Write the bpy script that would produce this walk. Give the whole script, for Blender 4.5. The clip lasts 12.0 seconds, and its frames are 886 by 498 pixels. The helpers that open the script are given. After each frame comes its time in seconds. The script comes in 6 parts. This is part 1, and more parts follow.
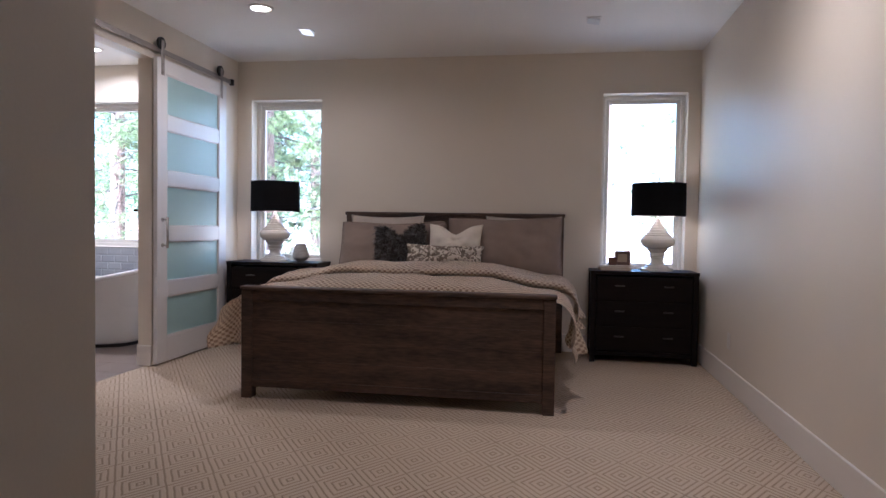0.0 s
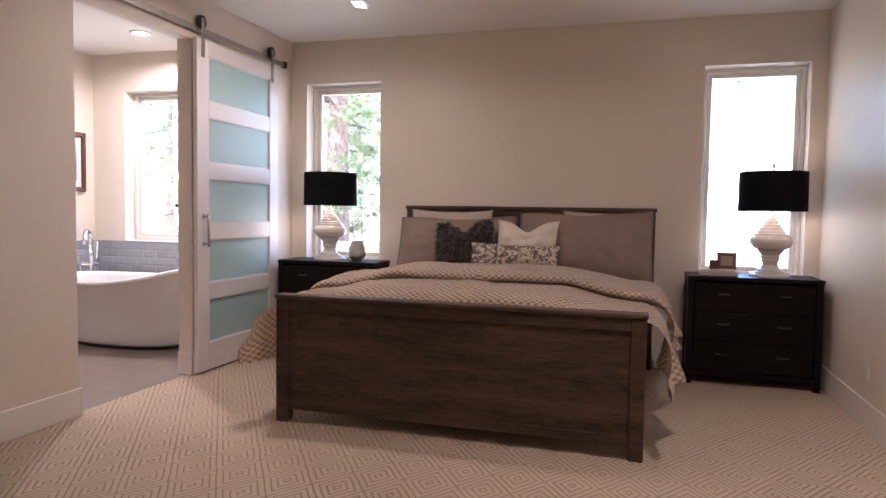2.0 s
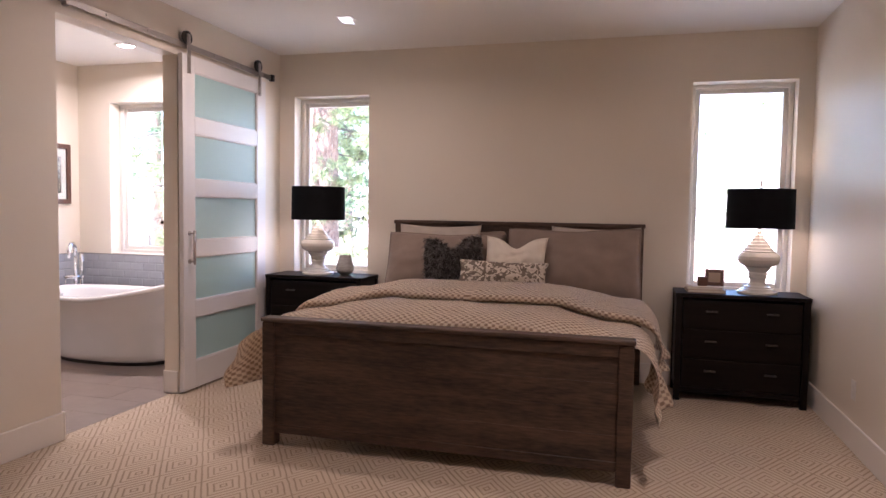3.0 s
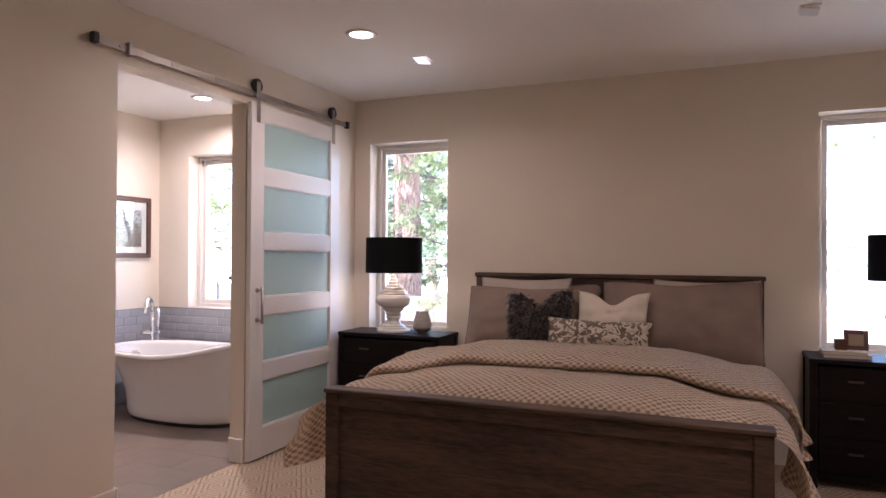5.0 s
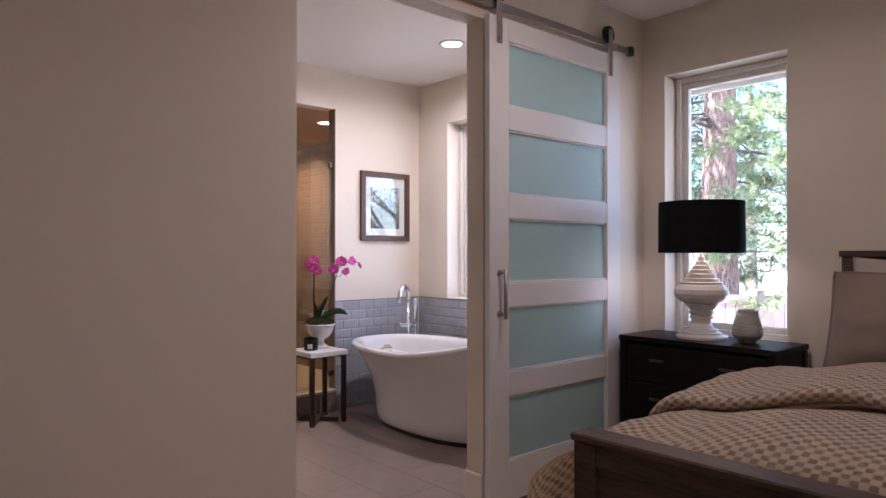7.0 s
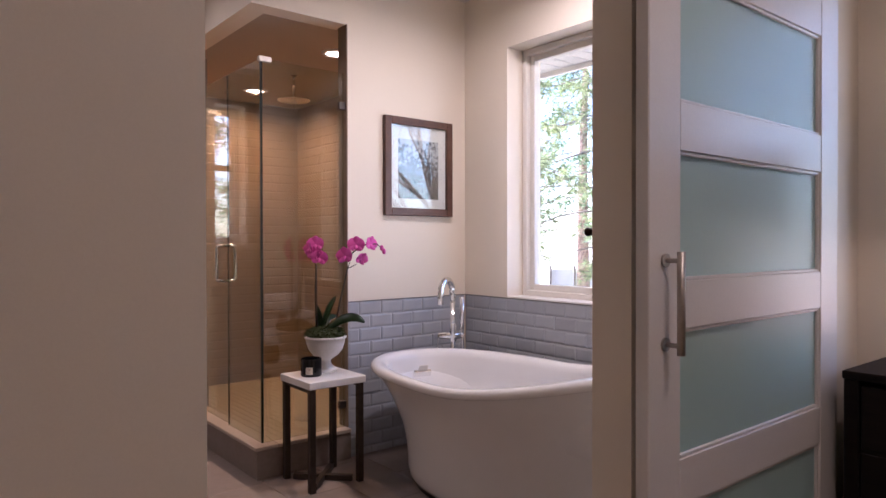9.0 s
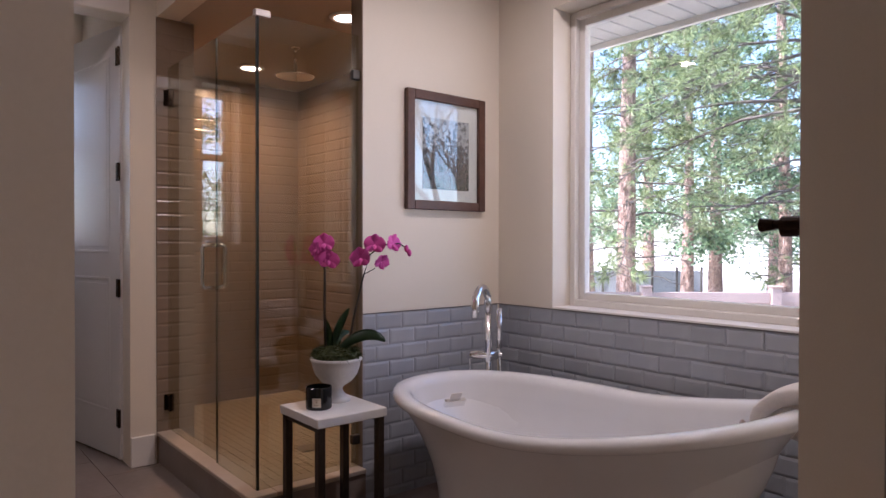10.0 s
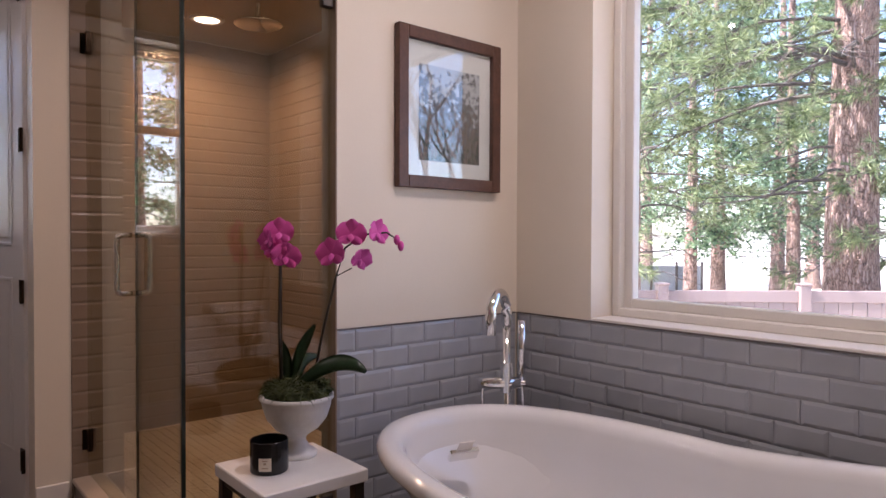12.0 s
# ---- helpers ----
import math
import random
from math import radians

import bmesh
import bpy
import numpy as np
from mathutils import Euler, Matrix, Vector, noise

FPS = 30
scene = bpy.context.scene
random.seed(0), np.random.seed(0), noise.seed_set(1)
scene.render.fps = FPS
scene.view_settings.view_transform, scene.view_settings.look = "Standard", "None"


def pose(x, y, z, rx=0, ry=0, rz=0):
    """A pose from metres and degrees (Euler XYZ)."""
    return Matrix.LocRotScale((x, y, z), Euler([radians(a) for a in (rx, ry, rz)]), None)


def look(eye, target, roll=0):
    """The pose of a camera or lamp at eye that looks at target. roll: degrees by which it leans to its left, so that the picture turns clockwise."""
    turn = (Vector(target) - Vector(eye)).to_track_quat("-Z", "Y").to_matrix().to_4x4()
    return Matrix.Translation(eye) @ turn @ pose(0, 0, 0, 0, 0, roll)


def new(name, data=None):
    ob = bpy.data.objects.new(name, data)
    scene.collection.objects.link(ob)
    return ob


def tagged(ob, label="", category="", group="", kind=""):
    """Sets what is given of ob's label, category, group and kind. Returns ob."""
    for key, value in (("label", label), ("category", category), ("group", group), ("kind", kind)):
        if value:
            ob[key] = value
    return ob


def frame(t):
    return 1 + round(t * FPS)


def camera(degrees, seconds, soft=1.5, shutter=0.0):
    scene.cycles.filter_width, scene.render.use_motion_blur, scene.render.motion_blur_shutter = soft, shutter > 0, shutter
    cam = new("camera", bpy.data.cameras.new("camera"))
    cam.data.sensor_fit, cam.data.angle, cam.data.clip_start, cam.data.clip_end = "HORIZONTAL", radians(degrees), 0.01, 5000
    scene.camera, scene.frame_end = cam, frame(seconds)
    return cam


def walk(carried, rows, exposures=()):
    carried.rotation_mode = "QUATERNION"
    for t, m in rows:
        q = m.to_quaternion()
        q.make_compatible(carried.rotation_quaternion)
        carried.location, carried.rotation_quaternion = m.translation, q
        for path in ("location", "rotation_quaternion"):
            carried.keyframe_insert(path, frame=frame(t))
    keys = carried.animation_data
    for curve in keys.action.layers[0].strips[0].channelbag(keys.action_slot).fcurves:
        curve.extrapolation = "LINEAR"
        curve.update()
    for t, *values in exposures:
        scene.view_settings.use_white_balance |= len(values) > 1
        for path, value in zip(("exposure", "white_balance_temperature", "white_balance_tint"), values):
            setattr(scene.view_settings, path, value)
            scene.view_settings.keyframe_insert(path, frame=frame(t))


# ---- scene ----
cam = camera(67.4, 12.0)
PATH = [
    (0, (0.029, 0.051, 1.16), (-0.296, 2.023, 1.092), 0.9),
    (0.5, (0.023, 0.436, 1.153), (-0.298, 2.408, 1.075), 1.0),
    (1, (-0.01, 0.635, 1.16), (-0.471, 2.58, 1.077), 0.9),
    (1.5, (-0.022, 0.728, 1.188), (-0.578, 2.647, 1.098), 0.9),
    (2, (0.006, 0.765, 1.233), (-0.558, 2.681, 1.123), 0.9),
    (2.5, (0.01, 0.783, 1.301), (-0.55, 2.7, 1.181), 0.9),
    (3, (0.014, 0.796, 1.366), (-0.523, 2.719, 1.254), 0.9),
    (5, (-0.124, 1.265, 1.425), (-0.903, 3.107, 1.444), 0.3),
    (5.5, (-0.188, 1.585, 1.394), (-1.298, 3.248, 1.413), 0.1),
    (6, (-0.357, 1.914, 1.374), (-1.683, 3.411, 1.389), -0.0),
    (6.5, (-0.539, 2.267, 1.321), (-1.97, 3.665, 1.337), -0.1),
    (7, (-0.768, 2.565, 1.275), (-2.269, 3.886, 1.289), -0.0),
    (7.5, (-1.106, 2.819, 1.246), (-2.629, 4.116, 1.262), 0.0),
    (9.5, (-2.501, 3.694, 1.222), (-4.054, 4.954, 1.197), -0.1),
    (10, (-2.806, 3.813, 1.219), (-4.345, 5.083, 1.201), 0.1),
    (10.5, (-3.006, 3.95, 1.21), (-4.523, 5.254, 1.19), 0.2),
    (11, (-3.136, 4.095, 1.206), (-4.651, 5.4, 1.184), 0.1),
    (11.5, (-3.285, 4.226, 1.196), (-4.799, 5.534, 1.167), 0.3),
    (12, (-3.478, 4.316, 1.204), (-5.005, 5.606, 1.168), 0.2),
]
EXPOSURES = [(0.0, 3.07, 4850, 18), (0.7, 3.28, 5180, 22), (1.5, 3.47, 5400, 25), (3.2, 3.42, 5550, 28), (5.5, 3.04, 5580, 28), (7.5, 2.57, 5280, 26), (9.5, 2.25, 5630, 31), (10.5, 1.76, 5400, 24), (12.0, 1.92, 5800, 30)]
walk(cam, [(t, look(eye, target, roll)) for t, eye, target, roll in PATH], EXPOSURES)

# ---- world, sun ----
SUN_DIR = Vector((-0.36, -0.60, 0.80)).normalized()
world = bpy.data.worlds.new("sky")
scene.world = world
world.use_nodes = True
wn = world.node_tree.nodes
sky = wn.new("ShaderNodeTexSky")
sky.sky_type = "NISHITA"
sky.sun_disc = False
sky.sun_elevation = math.asin(SUN_DIR.z)
sky.sun_rotation = math.atan2(SUN_DIR.x, SUN_DIR.y)
wn["Background"].inputs["Strength"].default_value = 0.15
world.node_tree.links.new(sky.outputs[0], wn["Background"].inputs["Color"])
sun_data = bpy.data.lights.new("sun", "SUN")
sun_data.energy, sun_data.angle, sun_data.color = 5.0, radians(0.5), (1.0, 0.95, 0.87)
sun = new("sun", sun_data)
sun.matrix_world = look(SUN_DIR * 50, (0, 0, 0))


def downlight_lamp(x, y, z, watts, colour=(1.0, 0.80, 0.60), size=0.13):
    """The light of a recessed ceiling lamp, built-in or added as fill."""
    data = bpy.data.lights.new("downlight", "AREA")
    data.shape, data.size, data.energy, data.color = "DISK", size, watts, colour
    data.spread = radians(165)
    ob = new("downlight_lamp", data)
    ob.matrix_world = look((x, y, z), (x, y, 0))
    return ob


# second bedroom entry is unseen, added as fill for bed and carpet
BED_LIGHT_AND_FILL = [(-2.18, 4.82), (0.52, 3.30)]
# second bathroom entry is an unseen fill lamp, brightening shower casing and header
BATH_LIGHT_AND_FILL = [(-4.30, 5.76), (-5.90, 4.05)]
SHOWER_LIGHTS = [(-7.33, 5.77), (-5.985, 5.745)]
for (lx, ly), lw in zip(BED_LIGHT_AND_FILL, (1.6, 2.1)):
    downlight_lamp(lx, ly, 2.765, lw)
for (lx, ly), lw in zip(BATH_LIGHT_AND_FILL, (4.2, 1.9)):
    downlight_lamp(lx, ly, 2.765, lw, (1.0, 0.88, 0.74))
for lx in (-2.635, 0.945):
    bulb = bpy.data.lights.new("bulb", "POINT")
    bulb.energy, bulb.color, bulb.shadow_soft_size = 0.25, (1.0, 0.74, 0.54), 0.02
    new("bulb_lamp", bulb).location = (lx, 6.165, 0.797 + 0.515)
for (lx, ly), lw in zip(SHOWER_LIGHTS, (4.2, 1.3)):
    downlight_lamp(lx, ly, 2.44, lw, (1.0, 0.60, 0.30), 0.10)

# ---- materials ----


def nodes_of(m):
    m.use_nodes = True
    return m.node_tree.nodes, m.node_tree.links, m.node_tree.nodes["Principled BSDF"]


def surface(name, c1, c2, rough=0.6, metal=0.0, grain=40.0, cloud=1.5, bump=0.1, depth=0.002, stretch=(1, 1, 1), spec=0.5, rand=0.0, coat=0.0, sharp=0.17):
    """A surface of two colours mixed by coarse and fine noise, with fine relief; rand: piece-to-piece variation."""
    m = bpy.data.materials.new(name)
    n, l, b = nodes_of(m)
    tc = n.new("ShaderNodeTexCoord")
    mp = n.new("ShaderNodeMapping")
    mp.inputs["Scale"].default_value = stretch
    l.new(tc.outputs["Object"], mp.inputs[0])
    big, fine = n.new("ShaderNodeTexNoise"), n.new("ShaderNodeTexNoise")
    big.inputs["Scale"].default_value, fine.inputs["Scale"].default_value = cloud, grain
    big.inputs["Detail"].default_value, fine.inputs["Detail"].default_value = 3, 4
    l.new(mp.outputs[0], big.inputs["Vector"])
    l.new(mp.outputs[0], fine.inputs["Vector"])
    add = n.new("ShaderNodeMath")
    add.operation = "MULTIPLY_ADD"
    add.inputs[1].default_value = 0.55
    l.new(big.outputs[0], add.inputs[0])
    half = n.new("ShaderNodeMath")
    half.operation = "MULTIPLY"
    half.inputs[1].default_value = 0.45
    l.new(fine.outputs[0], half.inputs[0])
    l.new(half.outputs[0], add.inputs[2])
    ramp = n.new("ShaderNodeValToRGB")
    ramp.color_ramp.elements[0].position, ramp.color_ramp.elements[1].position = 0.5 - sharp, 0.5 + sharp
    ramp.color_ramp.elements[0].color, ramp.color_ramp.elements[1].color = (*c1, 1), (*c2, 1)
    l.new(add.outputs[0], ramp.inputs[0])
    out = ramp.outputs[0]
    if rand:
        info = n.new("ShaderNodeObjectInfo")
        hsv = n.new("ShaderNodeHueSaturation")
        mr = n.new("ShaderNodeMapRange")
        mr.inputs[3].default_value, mr.inputs[4].default_value = 1 - rand, 1 + rand
        l.new(info.outputs["Random"], mr.inputs[0])
        l.new(mr.outputs[0], hsv.inputs["Value"])
        l.new(out, hsv.inputs["Color"])
        out = hsv.outputs[0]
    l.new(out, b.inputs["Base Color"])
    rr = n.new("ShaderNodeMapRange")
    rr.inputs[3].default_value, rr.inputs[4].default_value = max(0.02, rough * 0.85), min(1, rough * 1.15)
    l.new(fine.outputs[0], rr.inputs[0])
    l.new(rr.outputs[0], b.inputs["Roughness"])
    b.inputs["Metallic"].default_value = metal
    b.inputs["Specular IOR Level"].default_value = spec
    b.inputs["Coat Weight"].default_value = coat
    if bump:
        bp = n.new("ShaderNodeBump")
        bp.inputs["Strength"].default_value, bp.inputs["Distance"].default_value = bump, depth
        l.new(fine.outputs[0], bp.inputs["Height"])
        l.new(bp.outputs[0], b.inputs["Normal"])
    return m


def glass(name, colour, rough=0.0, ior=1.45):
    m = bpy.data.materials.new(name)
    n, l, b = nodes_of(m)
    b.inputs["Base Color"].default_value = (*colour, 1)
    b.inputs["Transmission Weight"].default_value, b.inputs["Roughness"].default_value, b.inputs["IOR"].default_value = 1, rough, ior
    return m


def clear_pane(name, tint=(0.98, 1.0, 0.99), base=0.04):
    """A thin clear pane: straight view through it and a Fresnel gloss."""
    m = bpy.data.materials.new(name)
    m.use_nodes = True
    n, l = m.node_tree.nodes, m.node_tree.links
    n.clear()
    out, mix = n.new("ShaderNodeOutputMaterial"), n.new("ShaderNodeMixShader")
    tr, gl, lw = n.new("ShaderNodeBsdfTransparent"), n.new("ShaderNodeBsdfGlossy"), n.new("ShaderNodeLayerWeight")
    pw, ma = n.new("ShaderNodeMath"), n.new("ShaderNodeMath")
    pw.operation, ma.operation = "POWER", "MULTIPLY_ADD"
    pw.inputs[1].default_value, ma.inputs[1].default_value, ma.inputs[2].default_value = 5.0, 1 - base, base
    lw.inputs[0].default_value = 0.5
    l.new(lw.outputs["Facing"], pw.inputs[0])
    l.new(pw.outputs[0], ma.inputs[0])
    tr.inputs[0].default_value = (*tint, 1)
    gl.inputs["Roughness"].default_value = 0.0
    l.new(ma.outputs[0], mix.inputs[0])
    l.new(tr.outputs[0], mix.inputs[1])
    l.new(gl.outputs[0], mix.inputs[2])
    l.new(mix.outputs[0], out.inputs[0])
    return m


def emitter(name, colour, strength):
    m = bpy.data.materials.new(name)
    n, l, b = nodes_of(m)
    b.inputs["Base Color"].default_value = (0.9, 0.9, 0.9, 1)
    b.inputs["Emission Color"].default_value = (*colour, 1)
    b.inputs["Emission Strength"].default_value = strength
    return m


M_WALL = surface("wall_paint", (0.735, 0.655, 0.54), (0.775, 0.695, 0.58), 0.48, grain=260, cloud=0.9, bump=0.12, depth=0.001)
M_CEIL = surface("ceiling_paint", (0.83, 0.79, 0.73), (0.87, 0.83, 0.77), 0.75, grain=120, cloud=0.8, bump=0.15, depth=0.002)
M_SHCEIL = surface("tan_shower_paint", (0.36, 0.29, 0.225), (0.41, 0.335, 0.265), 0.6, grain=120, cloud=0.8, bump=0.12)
M_TRIM = surface("trim_paint", (0.76, 0.71, 0.65), (0.80, 0.75, 0.69), 0.38, grain=180, cloud=2, bump=0.05)
M_VINYL = surface("window_vinyl", (0.71, 0.67, 0.61), (0.75, 0.71, 0.65), 0.35, grain=90, cloud=2, bump=0.03)
M_DARKWOOD = surface("dark_stained_wood", (0.022, 0.0130, 0.0085), (0.112, 0.065, 0.041), 0.55, grain=34, cloud=3.0, bump=0.4, depth=0.003, stretch=(0.45, 2, 3.2), sharp=0.13)
M_NSWOOD = surface("espresso_wood", (0.006, 0.0042, 0.0038), (0.013, 0.0085, 0.007), 0.45, grain=30, cloud=5, bump=0.12, depth=0.001, stretch=(0.4, 3, 6), spec=0.14)
M_STEEL = surface("brushed_steel", (0.36, 0.33, 0.30), (0.48, 0.44, 0.40), 0.46, 1.0, grain=90, cloud=4, bump=0.06, stretch=(1, 0.1, 1))
M_NICKEL = surface("satin_nickel", (0.62, 0.60, 0.56), (0.70, 0.68, 0.64), 0.26, 1.0, grain=60, cloud=4, bump=0.03)
M_CHROME = surface("chrome", (0.80, 0.80, 0.80), (0.86, 0.86, 0.86), 0.06, 1.0, grain=20, cloud=3, bump=0)
M_BLACK = surface("black_metal", (0.012, 0.011, 0.010), (0.02, 0.018, 0.016), 0.45, grain=60, cloud=4, bump=0.08)
M_PULL = surface("dark_pewter", (0.10, 0.09, 0.08), (0.14, 0.126, 0.114), 0.42, 1.0, grain=60, cloud=5, bump=0.05)
M_FGROUT = surface("floor_grout", (0.12, 0.105, 0.095), (0.16, 0.14, 0.13), 0.85, grain=200, cloud=4, bump=0.2)
M_BRONZE = surface("oiled_bronze", (0.035, 0.022, 0.014), (0.06, 0.038, 0.024), 0.22, 0.9, grain=40, cloud=6, bump=0.04)
M_GROUT = surface("grout", (0.33, 0.33, 0.34), (0.38, 0.38, 0.39), 0.85, grain=200, cloud=4, bump=0.2)
M_GLAZE = surface("glazed_grey_tile", (0.36, 0.372, 0.395), (0.42, 0.432, 0.455), 0.11, grain=7, cloud=3, bump=0.05, depth=0.002, rand=0.07)
M_SHTILE = surface("glazed_beige_tile", (0.225, 0.165, 0.115), (0.27, 0.20, 0.145), 0.24, grain=7, cloud=3, bump=0.05, depth=0.002)
M_FTILE = surface("porcelain_floor_tile", (0.185, 0.143, 0.118), (0.255, 0.205, 0.175), 0.42, grain=30, cloud=4, bump=0.06, rand=0.06)
M_SHFLOOR = surface("shower_floor_tile", (0.45, 0.38, 0.29), (0.54, 0.46, 0.36), 0.4, grain=40, cloud=5, bump=0.1)
M_MARBLE = surface("white_stone", (0.66, 0.64, 0.61), (0.76, 0.74, 0.71), 0.3, grain=12, cloud=4, bump=0.02)
M_ACRYLIC = surface("white_acrylic", (0.74, 0.72, 0.70), (0.77, 0.75, 0.73), 0.10, grain=8, cloud=2, bump=0.0, coat=0.3)
M_CERAMIC = surface("cream_ceramic", (0.68, 0.64, 0.58), (0.75, 0.71, 0.65), 0.18, grain=10, cloud=6, bump=0.03)
M_CAP = surface("tan_stone", (0.38, 0.31, 0.24), (0.47, 0.39, 0.31), 0.3, grain=12, cloud=4, bump=0.02)
M_SATIN = surface("white_satin_plastic", (0.84, 0.84, 0.83), (0.88, 0.88, 0.87), 0.22, grain=60, cloud=6, bump=0.02)
M_PANE = clear_pane("window_pane")
M_PICGLASS = clear_pane("picture_glass", base=0.085)
M_SHGROUT = surface("beige_grout", (0.24, 0.185, 0.135), (0.28, 0.22, 0.165), 0.8, grain=200, cloud=4, bump=0.2)
M_SHGLASS = clear_pane("shower_glass", (0.86, 0.87, 0.80), 0.075)
M_LENS = emitter("lamp_lens", (1.0, 0.82, 0.62), 3)

# ---- building helpers ----


def part(name, bm, material, parent=None, label="", smooth=False):
    """Links a bmesh as one mesh object, under parent when given."""
    me = bpy.data.meshes.new(name)
    if smooth:
        for f in bm.faces:
            f.smooth = True
    bm.normal_update()
    bm.to_mesh(me)
    bm.free()
    for m in material if isinstance(material, (list, tuple)) else [material]:
        me.materials.append(m)
    ob = new(name, me)
    if parent is not None:
        ob.parent = parent
    if label:
        ob["label"] = label
    return ob


def empty(name, at=(0, 0, 0)):
    ob = new(name)
    ob.location = at
    ob.empty_display_size = 0.1
    return ob


def box(bm, x0, x1, y0, y1, z0, z1, bevel=0.0, segs=1, mi=0):
    vs = [bm.verts.new(c) for c in ((x0, y0, z0), (x1, y0, z0), (x1, y1, z0), (x0, y1, z0), (x0, y0, z1), (x1, y0, z1), (x1, y1, z1), (x0, y1, z1))]
    fs = [bm.faces.new([vs[i] for i in q]) for q in ((3, 2, 1, 0), (4, 5, 6, 7), (0, 1, 5, 4), (1, 2, 6, 5), (2, 3, 7, 6), (3, 0, 4, 7))]
    for f in fs:
        f.material_index = mi
    if bevel:
        es = list({e for f in fs for e in f.edges})
        bmesh.ops.bevel(bm, geom=es, offset=bevel, segments=segs, affect="EDGES", profile=0.5)
    return bm


def bx(*a, **k):
    return box(bmesh.new(), *a, **k)


def lathe(profile, steps=40, bm=None, at=(0, 0, 0), squash=(1, 1), caps=True):
    """A turned body from (radius, height) pairs."""
    bm = bm or bmesh.new()
    rings = []
    for r, z in profile:
        rings.append([bm.verts.new((at[0] + squash[0] * r * math.cos(2 * math.pi * i / steps), at[1] + squash[1] * r * math.sin(2 * math.pi * i / steps), at[2] + z)) for i in range(steps)])
    for a, b in zip(rings, rings[1:]):
        for i in range(steps):
            bm.faces.new((a[i], a[(i + 1) % steps], b[(i + 1) % steps], b[i]))
    if caps and profile[0][0] > 1e-5:
        bm.faces.new(rings[0][::-1])
    if caps and profile[-1][0] > 1e-5:
        bm.faces.new(rings[-1])
    return bm


def tube(points, radius, bm=None, steps=10, taper=None):
    """A round tube along points; taper: radius factor at the end."""
    bm = bm or bmesh.new()
    pts = [Vector(p) for p in points]
    rings = []
    for i, p in enumerate(pts):
        d = (pts[min(i + 1, len(pts) - 1)] - pts[max(i - 1, 0)]).normalized()
        ref = Vector((0, 0, 1)) if abs(d.z) < 0.95 else Vector((1, 0, 0))
        u = d.cross(ref).normalized()
        v = d.cross(u)
        r = radius * (1 if taper is None else 1 + (taper - 1) * i / (len(pts) - 1))
        rings.append([bm.verts.new(p + r * (math.cos(2 * math.pi * k / steps) * u + math.sin(2 * math.pi * k / steps) * v)) for k in range(steps)])
    for a, b in zip(rings, rings[1:]):
        for k in range(steps):
            bm.faces.new((a[k], a[(k + 1) % steps], b[(k + 1) % steps], b[k]))
    bm.faces.new(rings[0][::-1])
    bm.faces.new(rings[-1])
    return bm


def arc(p0, p1, p2, n=10):
    """Points of a quadratic bend."""
    a, b, c = Vector(p0), Vector(p1), Vector(p2)
    return [(1 - t) ** 2 * a + 2 * t * (1 - t) * b + t * t * c for t in (i / n for i in range(n + 1))]


def wall_mesh(axis, a0, a1, t0, t1, z0, z1, holes=()):
    """A wall along axis ('x' or 'y') from a0 to a1, t0 to t1 thick, with through openings (a0, a1, z0, z1)."""
    us = sorted({a0, a1, *[h[i] for h in holes for i in (0, 1)]})
    zs = sorted({z0, z1, *[h[i] for h in holes for i in (2, 3)]})
    us, zs = [u for u in us if a0 <= u <= a1], [z for z in zs if z0 <= z <= z1]

    def solid(i, j):
        if not (0 <= i < len(us) - 1 and 0 <= j < len(zs) - 1):
            return False
        u, z = (us[i] + us[i + 1]) / 2, (zs[j] + zs[j + 1]) / 2
        return not any(h[0] < u < h[1] and h[2] < z < h[3] for h in holes)

    bm = bmesh.new()

    def p(u, t, z):
        return bm.verts.new((u, t, z) if axis == "x" else (t, u, z))

    for i in range(len(us) - 1):
        for j in range(len(zs) - 1):
            if not solid(i, j):
                continue
            u0, u1, q0, q1 = us[i], us[i + 1], zs[j], zs[j + 1]
            bm.faces.new([p(u0, t0, q0), p(u1, t0, q0), p(u1, t0, q1), p(u0, t0, q1)])
            bm.faces.new([p(u0, t1, q0), p(u0, t1, q1), p(u1, t1, q1), p(u1, t1, q0)])
            if not solid(i - 1, j):
                bm.faces.new([p(u0, t0, q0), p(u0, t0, q1), p(u0, t1, q1), p(u0, t1, q0)])
            if not solid(i + 1, j):
                bm.faces.new([p(u1, t0, q0), p(u1, t1, q0), p(u1, t1, q1), p(u1, t0, q1)])
            if not solid(i, j - 1):
                bm.faces.new([p(u0, t0, q0), p(u0, t1, q0), p(u1, t1, q0), p(u1, t0, q0)])
            if not solid(i, j + 1):
                bm.faces.new([p(u0, t0, q1), p(u1, t0, q1), p(u1, t1, q1), p(u0, t1, q1)])
    bmesh.ops.remove_doubles(bm, verts=bm.verts, dist=1e-5)
    bmesh.ops.recalc_face_normals(bm, faces=bm.faces)
    return bm


def structure(name, bm, material, label, category):
    return tagged(part(name, bm, material), label, category, kind="structure")


# ---- plan, metres ----
XL, XLB = -3.14, -3.26          # bedroom / bathroom faces of the wall with the sliding door
XR, YN, YNO = 1.325, 6.385, 6.68
YS = 0.62                        # bedroom face of the entry wall
CEIL = 2.785
OP = (3.875, 4.923, 2.46)        # bathroom opening: from, to, height
XP = -5.44                       # bathroom wall with the picture
YSH = 5.495                      # end of the picture wall at the shower
YG = 4.99                        # shower glass
XH = -6.64                       # wall end at the shower hinges
SOFFIT = 2.46
WIN_L = (-2.988, -2.249, 0.775, 2.397)
WIN_R = (0.465, 1.214, 0.765, 2.408)
WIN_B = (-5.050, -3.55, 0.893, 2.408)
